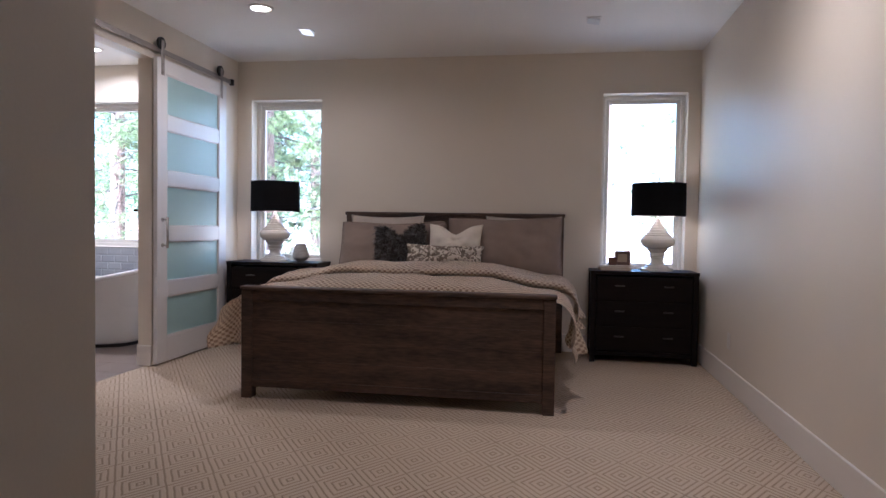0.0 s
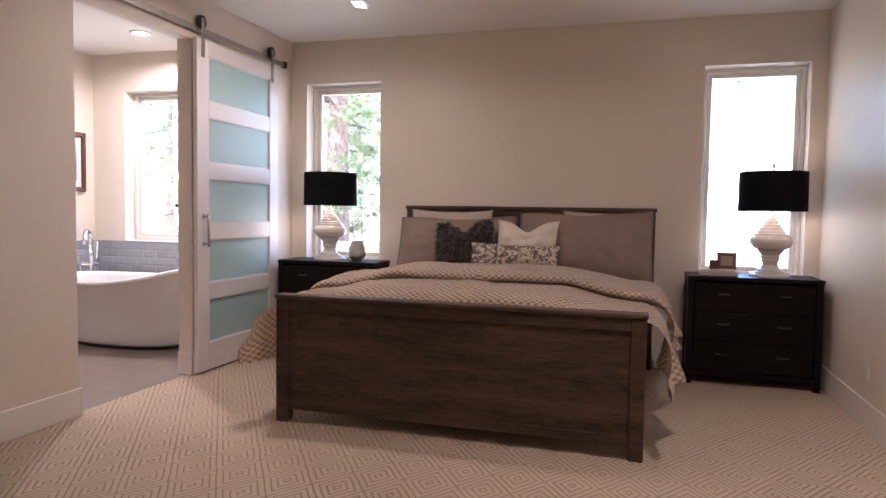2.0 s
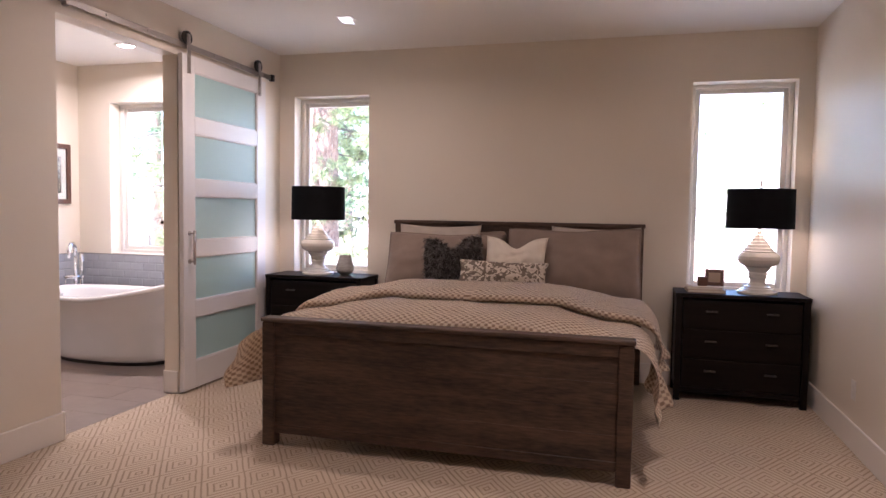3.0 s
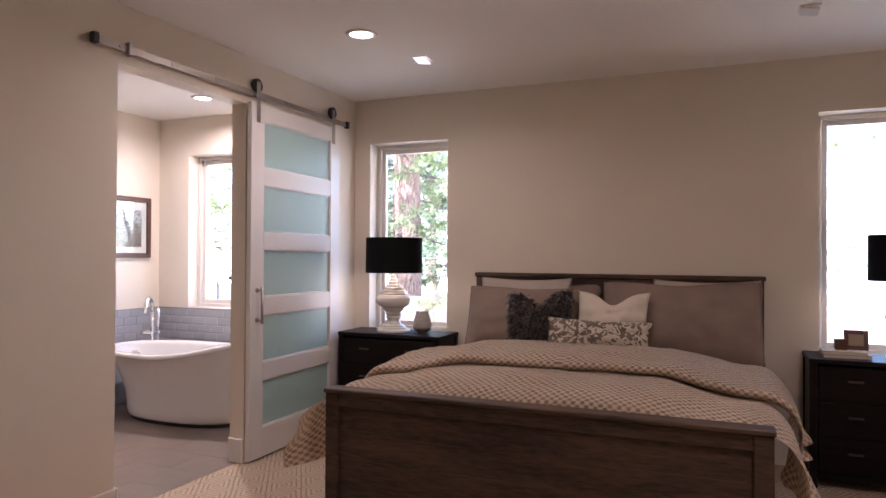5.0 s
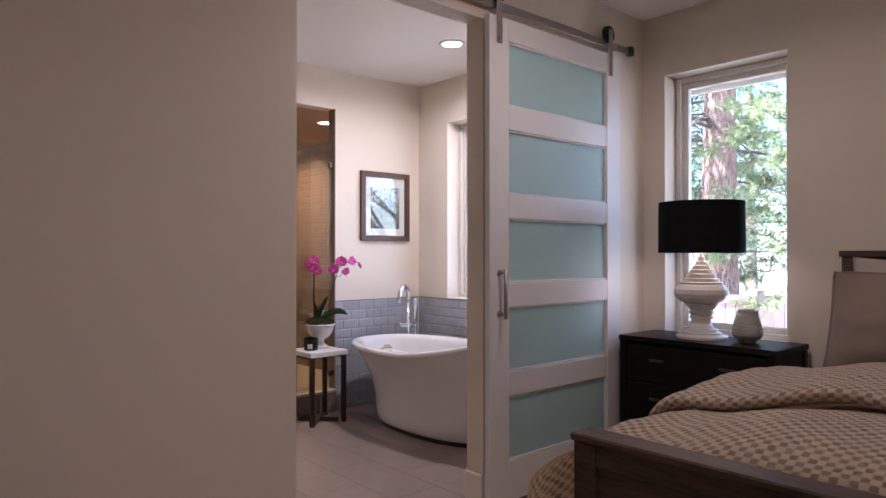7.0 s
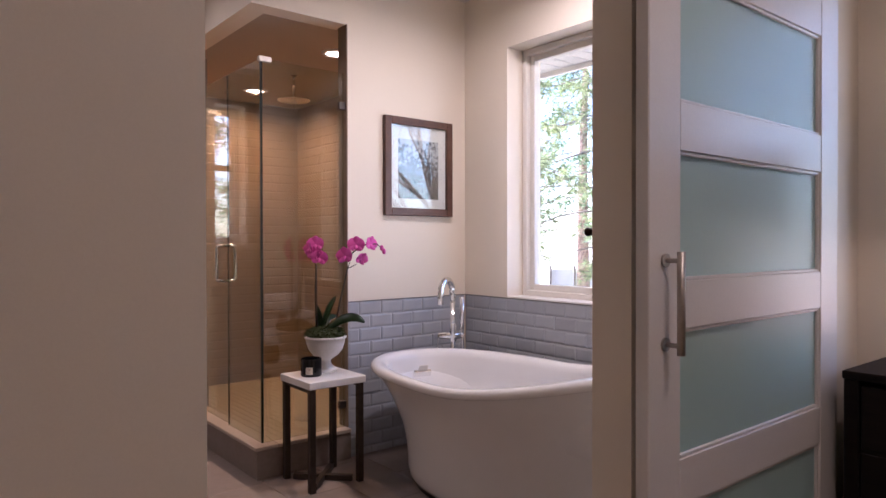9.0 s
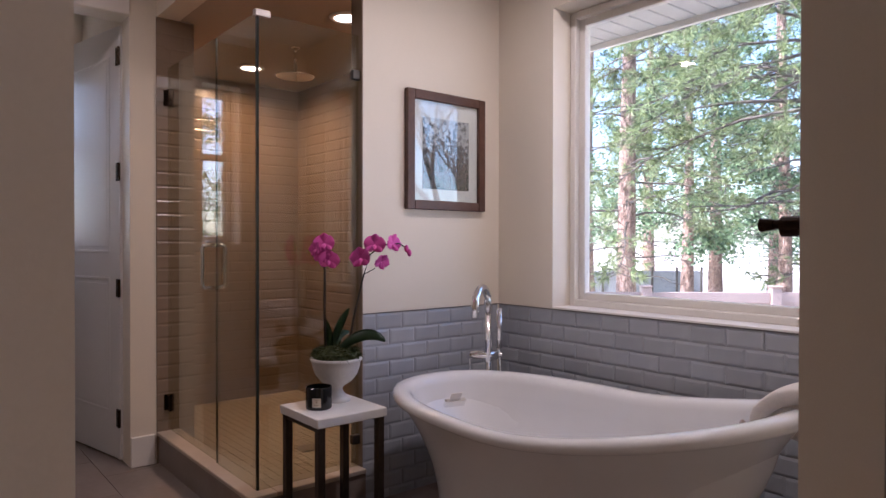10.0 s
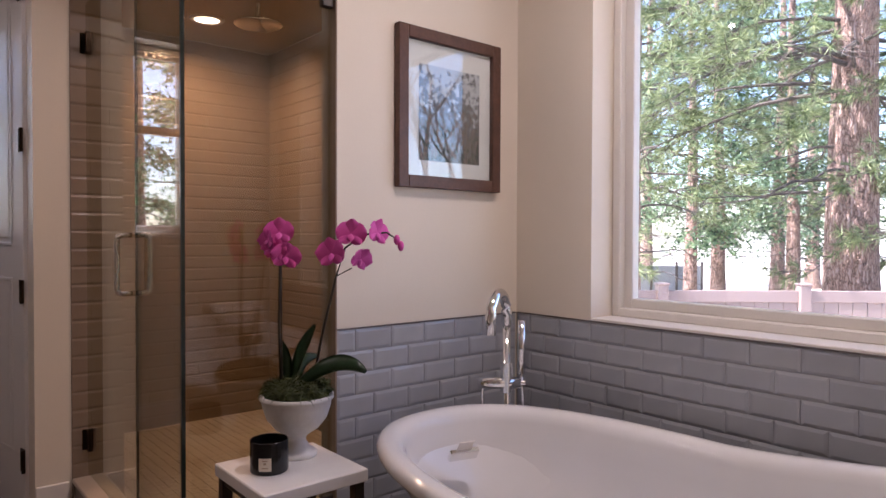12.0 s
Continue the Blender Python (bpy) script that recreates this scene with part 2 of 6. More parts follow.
WIN_W = (4.09, 4.76, 1.20, 2.42)
XW = -7.80
YBS = 1.60                       # bathroom south wall

structure("wall_north", wall_mesh("x", XW - 0.25, XR + 0.25, YN, YNO, 0, CEIL, [WIN_L, WIN_R, WIN_B]), M_WALL, "smooth warm white painted plaster wall with tall narrow windows", "wall")
structure("wall_east", wall_mesh("y", -2.2, YN, XR, XR + 0.25, 0, CEIL), M_WALL, "smooth warm white painted bedroom side wall", "wall")
structure("wall_west", wall_mesh("y", YS - 0.16, YN, XLB, XL, 0, CEIL, [(OP[0], OP[1], -0.01, OP[2])]), M_WALL, "warm white painted wall with a tall bathroom opening", "wall")
structure("wall_south", wall_mesh("x", XL, XR, YS - 0.16, YS, 0, CEIL, [(-0.40, 0.62, -0.01, 2.44)]), M_WALL, "warm white painted wall with the bedroom entry opening", "wall")
structure("wall_hall_south", bx(-3.3, XR, -2.35, -2.2, 0, CEIL), M_WALL, "plain warm white hallway end wall", "wall")
structure("wall_hall_west", bx(-3.3, -3.15, -2.2, YS - 0.16, 0, CEIL), M_WALL, "plain warm white hallway side wall", "wall")
structure("wall_picture", bx(XP - 0.085, XP, YSH, YN, 0, CEIL), M_WALL, "warm white painted bathroom wall above grey tile", "wall")
structure("wall_header_front", bx(XH, XP, YG - 0.06, YG + 0.06, SOFFIT, CEIL), M_WALL, "painted header above the shower glass", "wall")
structure("wall_header_side", bx(XP - 0.12, XP, YG + 0.06, YSH, SOFFIT, CEIL), M_WALL, "painted header beside the shower opening", "wall")
structure("wall_partition", bx(XW, XH, 4.79, 5.12, 0, CEIL), M_WALL, "painted partition between toilet room and shower", "wall")
structure("wall_toilet", wall_mesh("y", YBS, 4.79, -6.80, XH, 0, CEIL, [(4.03, 4.79, -0.01, 2.44)]), M_WALL, "warm white painted wall with the toilet room doorway", "wall")
structure("wall_outer_west", wall_mesh("y", YBS - 0.2, YN, XW - 0.25, XW, 0, CEIL, [WIN_W]), M_WALL, "warm white painted outer wall with a small window", "wall")
structure("wall_bath_south", bx(XW, XLB, YBS - 0.2, YBS, 0, CEIL), M_WALL, "plain warm white bathroom end wall", "wall")
structure("ceiling", bx(XW - 0.25, XR + 0.25, -2.35, YNO, CEIL, CEIL + 0.2), M_CEIL, "smooth matte white painted ceiling", "ceiling")
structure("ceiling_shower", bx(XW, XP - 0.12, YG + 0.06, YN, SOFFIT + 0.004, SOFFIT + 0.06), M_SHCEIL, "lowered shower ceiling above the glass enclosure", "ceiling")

# carpet with nested diamonds woven in
m = bpy.data.materials.new("diamond_carpet")
M_CARPET = m
n, l, b = nodes_of(m)
tc, sep = n.new("ShaderNodeTexCoord"), n.new("ShaderNodeSeparateXYZ")
warp = n.new("ShaderNodeTexNoise")
warp.inputs["Scale"].default_value = 9
l.new(tc.outputs["Object"], warp.inputs["Vector"])


def math_node(op, a, b2=None, c=None):
    nd = n.new("ShaderNodeMath")
    nd.operation = op
    for i, v in enumerate((a, b2, c)):
        if v is None:
            continue
        if isinstance(v, (int, float)):
            nd.inputs[i].default_value = v
        else:
            l.new(v, nd.inputs[i])
    return nd.outputs[0]


l.new(tc.outputs["Object"], sep.inputs[0])
wob = math_node("MULTIPLY_ADD", warp.outputs[0], 0.03, -0.015)
pu = math_node("ADD", math_node("DIVIDE", sep.outputs[0], 0.25), wob)
pv = math_node("ADD", math_node("DIVIDE", sep.outputs[1], 0.36), wob)
ca = math_node("ABSOLUTE", math_node("SUBTRACT", math_node("FRACT", math_node("ADD", pu, pv)), 0.5))
cb = math_node("ABSOLUTE", math_node("SUBTRACT", math_node("FRACT", math_node("SUBTRACT", pu, pv)), 0.5))
ring = math_node("FRACT", math_node("MULTIPLY", math_node("MAXIMUM", ca, cb), 7.0))
line = math_node("SMOOTH_MIN", math_node("MULTIPLY", math_node("ABSOLUTE", math_node("SUBTRACT", ring, 0.5)), 3.6), 1.0, 0.2)
fuzz = n.new("ShaderNodeTexNoise")
fuzz.inputs["Scale"].default_value, fuzz.inputs["Detail"].default_value = 240, 3
l.new(tc.outputs["Object"], fuzz.inputs["Vector"])
patch = n.new("ShaderNodeTexNoise")
patch.inputs["Scale"].default_value = 1.6
l.new(tc.outputs["Object"], patch.inputs["Vector"])
h = math_node("ADD", line, math_node("MULTIPLY_ADD", fuzz.outputs[0], 0.6, -0.3))
h2 = math_node("ADD", h, math_node("MULTIPLY_ADD", patch.outputs[0], 0.6, -0.3))
ramp = n.new("ShaderNodeValToRGB")
ramp.color_ramp.elements[0].color, ramp.color_ramp.elements[1].color = (0.31, 0.235, 0.165, 1), (0.57, 0.465, 0.35, 1)
ramp.color_ramp.elements[0].position, ramp.color_ramp.elements[1].position = 0.0, 0.75
l.new(h2, ramp.inputs[0])
l.new(ramp.outputs[0], b.inputs["Base Color"])
b.inputs["Roughness"].default_value = 1.0
b.inputs["Specular IOR Level"].default_value = 0.1
bp = n.new("ShaderNodeBump")
bp.inputs["Strength"].default_value, bp.inputs["Distance"].default_value = 0.6, 0.006
l.new(h, bp.inputs["Height"])
l.new(bp.outputs[0], b.inputs["Normal"])

structure("floor_bedroom", bx(XL - 0.05, XR, YS - 0.16, YN, -0.15, 0), M_CARPET, "cream cut-pile carpet with a nested diamond pattern", "carpet")
structure("floor_hall", bx(-3.15, XR, -2.2, YS - 0.16, -0.15, 0), M_CARPET, "cream patterned carpet in the hallway", "carpet")
bath_floor = structure("floor_bathroom", bx(XW, XL - 0.05, YBS, YN, -0.15, -0.008), M_FGROUT, "grey-brown large porcelain floor tiles with thin joints", "floor")

# baseboards
BH, BT = 0.165, 0.016


def baseboard(x0, x1, y0, y1):
    bm = bx(x0, x1, y0, y1, 0, BH, bevel=0.004)
    return structure("baseboard", bm, M_TRIM, "tall flat white painted baseboard", "baseboard")


baseboard(XL, XL + BT, YS, OP[0])
baseboard(XL, XL + BT, OP[1] + 0.002, YN)
baseboard(XL + BT, XR - BT, YN - BT, YN)
baseboard(XR - BT, XR, YS, YN)
baseboard(XL + BT, -0.40, YS, YS + BT)
baseboard(0.62, XR - BT, YS, YS + BT)
baseboard(XLB, XL + BT, OP[0], OP[0] + BT)
baseboard(XLB, XL, OP[1] - BT, OP[1])
baseboard(XLB - BT, XLB, YBS, OP[0])
baseboard(XLB - BT, XLB, OP[1], YN)
baseboard(XH, XH + BT, 4.79, YG - 0.075)
baseboard(XH, XH + BT, YBS, 4.03)
baseboard(XW, -6.82, 4.79 - BT, 4.79)
baseboard(XW, XW + BT, YBS, 4.79 - BT)


def window(name, axis, a0, a1, z0, z1, t_in, t_out, label, sill=True, rail=None, fw=0.062, side=1):
    """A white vinyl window set in an opening; the frame, sash and pane lie between t_in and t_out."""
    def bb(u0, u1, s0, s1, q0, q1, bev=0.004):
        return bx(u0, u1, min(s0, s1), max(s0, s1), q0, q1, bevel=bev) if axis == "x" else bx(min(s0, s1), max(s0, s1), u0, u1, q0, q1, bevel=bev)
    w = tagged(empty(name), label, "window", kind="structure")
    bm = bmesh.new()

    def ring(u0, u1, q0, q1, f, s0, s1):
        for r in ((u0, u0 + f, q0, q1), (u1 - f, u1, q0, q1), (u0 + f, u1 - f, q0, q0 + f), (u0 + f, u1 - f, q1 - f, q1)):
            if axis == "x":
                box(bm, r[0], r[1], min(s0, s1), max(s0, s1), r[2], r[3], bevel=0.004)
            else:
                box(bm, min(s0, s1), max(s0, s1), r[0], r[1], r[2], r[3], bevel=0.004)
    ring(a0 + 0.002, a1 - 0.002, z0 + 0.002, z1 - 0.002, fw * 0.55, t_in, t_out)
    part("window_frame", bm, M_VINYL, w)
    bm = bmesh.new()
    tm = t_in + (t_out - t_in) * 0.35
    f0 = fw * 0.55
    ring(a0 + f0, a1 - f0, z0 + f0, z1 - f0, fw * 0.6, tm, t_out - (t_out - t_in) * 0.15)
    if rail:
        g = (a0 + f0 * 2, a1 - f0 * 2)
        if axis == "x":
            box(bm, g[0], g[1], min(tm, t_out), max(tm, t_out), rail, rail + 0.05)
        else:
            box(bm, min(tm, t_out), max(tm, t_out), g[0], g[1], rail, rail + 0.05)
    part("sash", bm, M_VINYL, w)
    tp = t_in + (t_out - t_in) * 0.6
    d = 0.003 if t_out > t_in else -0.003
    pane = part("pane", bb(a0 + fw, a1 - fw, tp, tp + d, z0 + fw, z1 - fw, 0), M_PANE, w)
    pane.visible_shadow = False
    if sill:
        part("window_sill", bb(a0 + 0.001, a1 - 0.001, t_in, side * 0.002 + (YN if axis == "x" else XW), z0 - 0.012, z0 + 0.004, 0.003), M_TRIM, w)
    return w


window("window_1", "x", *WIN_L, 6.515, 6.60, "tall narrow white vinyl window in the bedroom", side=-1)
window("window_2", "x", *WIN_R, 6.515, 6.60, "tall narrow white vinyl window beside the side wall", side=-1)
window("window_3", "x", *WIN_B, 6.515, 6.605, "large white vinyl picture window above the bathtub", fw=0.064, side=-1)
window("window_4", "y", *WIN_W, XW - 0.15, XW - 0.22, "small white sash window in the toilet room", rail=1.86)

# ---- bedroom: sliding door ----
M_DOOR = surface("white_door_paint", (0.70, 0.67, 0.645), (0.75, 0.72, 0.695), 0.32, grain=150, cloud=2, bump=0.04)
M_FROST = bpy.data.materials.new("frosted_glass")
n, l, b = nodes_of(M_FROST)
b.inputs["Base Color"].default_value = (0.58, 0.79, 0.78, 1)
b.inputs["Roughness"].default_value = 0.32
b.inputs["Transmission Weight"].default_value = 0.35
b.inputs["IOR"].default_value = 1.3
fz = n.new("ShaderNodeTexNoise")
fz.inputs["Scale"].default_value = 500
bp = n.new("ShaderNodeBump")
bp.inputs["Strength"].default_value, bp.inputs["Distance"].default_value = 0.1, 0.0005
l.new(fz.outputs[0], bp.inputs["Height"])
l.new(bp.outputs[0], b.inputs["Normal"])

DY0, DY1, DZ0, DZ1, DX = 4.911, 6.038, 0.017, 2.472, -3.083
DXB = DX - 0.038


def barn_door():
    d = tagged(empty("sliding_door", (DX, DY0, DZ0)), "white sliding door with five frosted glass panes, slid open", "door", kind="structure")
    d.location = (0, 0, 0)
    st, top, bot, rail = 0.138, 0.114, 0.204, 0.122
    part("stile", bx(DXB, DX, DY0, DY0 + st, DZ0, DZ1, bevel=0.003), M_DOOR, d)
    part("stile", bx(DXB, DX, DY1 - st, DY1, DZ0, DZ1, bevel=0.003), M_DOOR, d)
    ph = (DZ1 - DZ0 - top - bot - 4 * rail) / 5
    part("rail", bx(DXB, DX - 0.001, DY0 + st, DY1 - st, DZ1 - top, DZ1, bevel=0.002), M_DOOR, d)
    part("rail", bx(DXB, DX - 0.001, DY0 + st, DY1 - st, DZ0, DZ0 + bot, bevel=0.002), M_DOOR, d)
    for i in range(5):
        z = DZ0 + bot + i * (ph + rail)
        part("pane", bx(DXB + 0.010, DX - 0.016, DY0 + st, DY1 - st, z, z + ph), M_FROST, d, "pale green frosted glass pane")
        bm = bmesh.new()
        for r in ((DY0 + st, DY0 + st + 0.010, z, z + ph), (DY1 - st - 0.010, DY1 - st, z, z + ph), (DY0 + st + 0.01, DY1 - st - 0.01, z, z + 0.010), (DY0 + st + 0.01, DY1 - st - 0.01, z + ph - 0.010, z + ph)):
            box(bm, DX - 0.016, DX - 0.006, *r, bevel=0.002)
        part("glazing_bead", bm, M_DOOR, d)
        if i < 4:
            part("rail", bx(DXB, DX - 0.001, DY0 + st, DY1 - st, z + ph, z + ph + rail, bevel=0.002), M_DOOR, d)
    hd = part("handle", tube([(DX + 0.045, 4.978, 0.950), (DX + 0.045, 4.978, 1.200)], 0.010, steps=14), M_STEEL, d, "brushed steel bar handle", smooth=True)
    for z in (0.972, 1.178):
        bm = tube([(DX, 4.978, z), (DX + 0.042, 4.978, z)], 0.006)
        tube([(DX, 4.978, z), (DX + 0.006, 4.978, z)], 0.017, bm=bm, steps=16)
        part("handle_post", bm, M_STEEL, hd, smooth=False)
    for y in (4.978, 5.935):
        bm = bx(DX + 0.001, DX + 0.008, y - 0.02, y + 0.02, 2.335, 2.615, bevel=0.003)
        strap = part("hanger_strap", bm, M_STEEL, d, "flat steel hanger strap")
        wheel = part("roller_wheel", tube([(DX - 0.024, y, 2.590), (DX - 0.001, y, 2.590)], 0.048, steps=28), M_BLACK, d, "black roller wheel")
        for z in (2.36, 2.43, 2.590):
            part("bolt", tube([(DX + 0.008, y, z), (DX + 0.013, y, z)], 0.009, steps=6), M_STEEL, strap)
    return d


barn_door()


def door_track():
    t = tagged(empty("door_track"), "long flat steel sliding door track bolted to the wall", "door track", kind="structure")
    part("track_bar", bx(-3.112, -3.104, 3.69, 6.20, 2.515, 2.556, bevel=0.0015), M_STEEL, t)
    for i in range(7):
        y = 3.86 + i * 0.365
        sp = part("standoff", tube([(XL + 0.001, y, 2.536), (-3.112, y, 2.536)], 0.011, steps=14), M_STEEL, t)
        part("bolt_head", tube([(-3.104, y, 2.536), (-3.098, y, 2.536)], 0.011, steps=6), M_STEEL, sp)
    for y in (3.70, 6.18):
        part("end_stop", bx(-3.125, -3.085, y - 0.018, y + 0.018, 2.508, 2.565, bevel=0.005), M_BLACK, t, "black rubber end stop")
    part("end_stop", bx(-3.125, -3.085, 3.90, 3.93, 2.50, 2.57, bevel=0.005), M_STEEL, t)


door_track()

# ---- bedroom: bed ----
BX0, BX1, BYF = -2.0, 0.06, 4.165


def bed():
    bd = tagged(empty("bed", (-0.97, 5.2, 0)), "dark-stained rustic wooden king bed on cream carpet", "bed")
    bd.location = (0, 0, 0)
    for x in (BX0, BX1 - 0.075):
        part("footboard_post", bx(x, x + 0.075, BYF, BYF + 0.075, 0, 0.722, bevel=0.005), M_DARKWOOD, bd)
    fb = part("footboard", bx(BX0 + 0.075, BX1 - 0.075, BYF + 0.004, BYF + 0.06, 0.655, 0.722, bevel=0.004), M_DARKWOOD, bd)
    part("bottom_rail", bx(BX0 + 0.075, BX1 - 0.075, BYF + 0.010, BYF + 0.055, 0.075, 0.125, bevel=0.003), M_DARKWOOD, fb)
    part("top_cap", bx(BX0 - 0.006, BX1 + 0.006, BYF - 0.010, BYF + 0.088, 0.722, 0.746, bevel=0.005), M_DARKWOOD, fb)
    for i in range(4):
        z = 0.125 + i * 0.1325
        part("plank", bx(BX0 + 0.075, BX1 - 0.075, BYF + 0.017 + 0.0008 * (i % 2), BYF + 0.045, z, z + 0.1322, bevel=0.0012), M_DARKWOOD, fb)
    part("side_rail", bx(BX0 + 0.02, BX0 + 0.055, BYF + 0.075, 6.27, 0.20, 0.42, bevel=0.004), M_DARKWOOD, bd)
    part("side_rail", bx(BX1 - 0.055, BX1 - 0.02, BYF + 0.075, 6.27, 0.20, 0.42, bevel=0.004), M_DARKWOOD, bd)
    hb = part("headboard", bx(-1.955 + 0.07, 0.13 - 0.07, 6.295, 6.335, 0.30, 1.215, bevel=0.004), M_DARKWOOD, bd)
    for x in (-1.955, 0.13 - 0.07):
        part("headboard_post", bx(x, x + 0.07, 6.285, 6.352, 0, 1.258, bevel=0.004), M_DARKWOOD, bd)
    part("headboard_rail", bx(-1.955 + 0.07, 0.13 - 0.07, 6.288, 6.348, 1.215, 1.258, bevel=0.004), M_DARKWOOD, hb)
    part("headboard_cap", bx(-1.965, 0.14, 6.275, 6.36, 1.258, 1.290, bevel=0.004), M_DARKWOOD, hb)
    return bd


bed()
M_SHEET = surface("cream_cotton", (0.58, 0.52, 0.44), (0.66, 0.60, 0.52), 0.9, grain=350, cloud=5, bump=0.25, depth=0.001)
tagged(part("mattress", bx(-1.94, 0.0, 4.26, 6.26, 0.42, 0.66, bevel=0.05, segs=3), M_SHEET), "thick cream fabric mattress on the wooden bed", "mattress")
tagged(part("box_spring", bx(-1.935, -0.005, 4.27, 6.25, 0.21, 0.418, bevel=0.02), M_SHEET), "cream fabric box spring inside the bed frame", "box spring")

# duvet: cream with small tan squares
M_DUVET = bpy.data.materials.new("checked_duvet")
n, l, b = nodes_of(M_DUVET)
uv, mp = n.new("ShaderNodeTexCoord"), n.new("ShaderNodeMapping")
mp.inputs["Scale"].default_value = (1, 1, 1)
l.new(uv.outputs["UV"], mp.inputs[0])
wv = n.new("ShaderNodeTexNoise")
wv.inputs["Scale"].default_value = 45
l.new(mp.outputs[0], wv.inputs["Vector"])
sh = n.new("ShaderNodeVectorMath")
sh.operation = "MULTIPLY_ADD"
sh.inputs[1].default_value = (0.009, 0.009, 0)
l.new(wv.outputs["Color"], sh.inputs[0])
l.new(mp.outputs[0], sh.inputs[2])
cell = n.new("ShaderNodeSeparateXYZ")
l.new(sh.outputs[0], cell.inputs[0])


def wave(socket):
    k = n.new("ShaderNodeMath")
    k.operation = "MULTIPLY"
    k.inputs[1].default_value = math.pi / 0.0205
    s = n.new("ShaderNodeMath")
    s.operation = "SINE"
    l.new(socket, k.inputs[0])
    l.new(k.outputs[0], s.inputs[0])
    return s.outputs[0]


dots = n.new("ShaderNodeMath")
dots.operation = "MULTIPLY"
l.new(wave(cell.outputs[0]), dots.inputs[0])
l.new(wave(cell.outputs[1]), dots.inputs[1])
tone = n.new("ShaderNodeMapRange")
tone.inputs[1].default_value, tone.inputs[2].default_value = -1.0, 1.0
l.new(dots.outputs[0], tone.inputs[0])
ck = n.new("ShaderNodeValToRGB")
ck.color_ramp.elements[0].position, ck.color_ramp.elements[0].color = 0.34, (0.88, 0.775, 0.61, 1)
ck.color_ramp.elements[1].position, ck.color_ramp.elements[1].color = 0.66, (0.32, 0.205, 0.13, 1)
e = ck.color_ramp.elements.new(0.52)
e.color = (0.70, 0.555, 0.40, 1)
l.new(tone.outputs[0], ck.inputs[0])
vo = n.new("ShaderNodeTexVoronoi")
vo.inputs["Scale"].default_value = 48
l.new(sh.outputs[0], vo.inputs["Vector"])
bw = n.new("ShaderNodeRGBToBW")
l.new(vo.outputs["Color"], bw.inputs[0])
mx = n.new("ShaderNodeMix")
mx.data_type = "RGBA"
hm = n.new("ShaderNodeMath")
hm.operation = "MULTIPLY"
hm.inputs[1].default_value = 0.60
l.new(bw.outputs[0], hm.inputs[0])
l.new(hm.outputs[0], mx.inputs["Factor"])
l.new(ck.outputs[0], mx.inputs["A"])
mx.inputs["B"].default_value = (0.74, 0.60, 0.47, 1)
l.new(mx.outputs["Result"], b.inputs["Base Color"])
b.inputs["Roughness"].default_value = 0.95
b.inputs["Sheen Weight"].default_value = 0.2
fz = n.new("ShaderNodeTexNoise")
fz.inputs["Scale"].default_value = 220
l.new(mp.outputs[0], fz.inputs["Vector"])
bp = n.new("ShaderNodeBump")
bp.inputs["Strength"].default_value, bp.inputs["Distance"].default_value = 0.4, 0.003
l.new(fz.outputs[0], bp.inputs["Height"])
l.new(bp.outputs[0], b.inputs["Normal"])


def smooth01(x):
    x = max(0.0, min(1.0, x))
    return x * x * (3 - 2 * x)


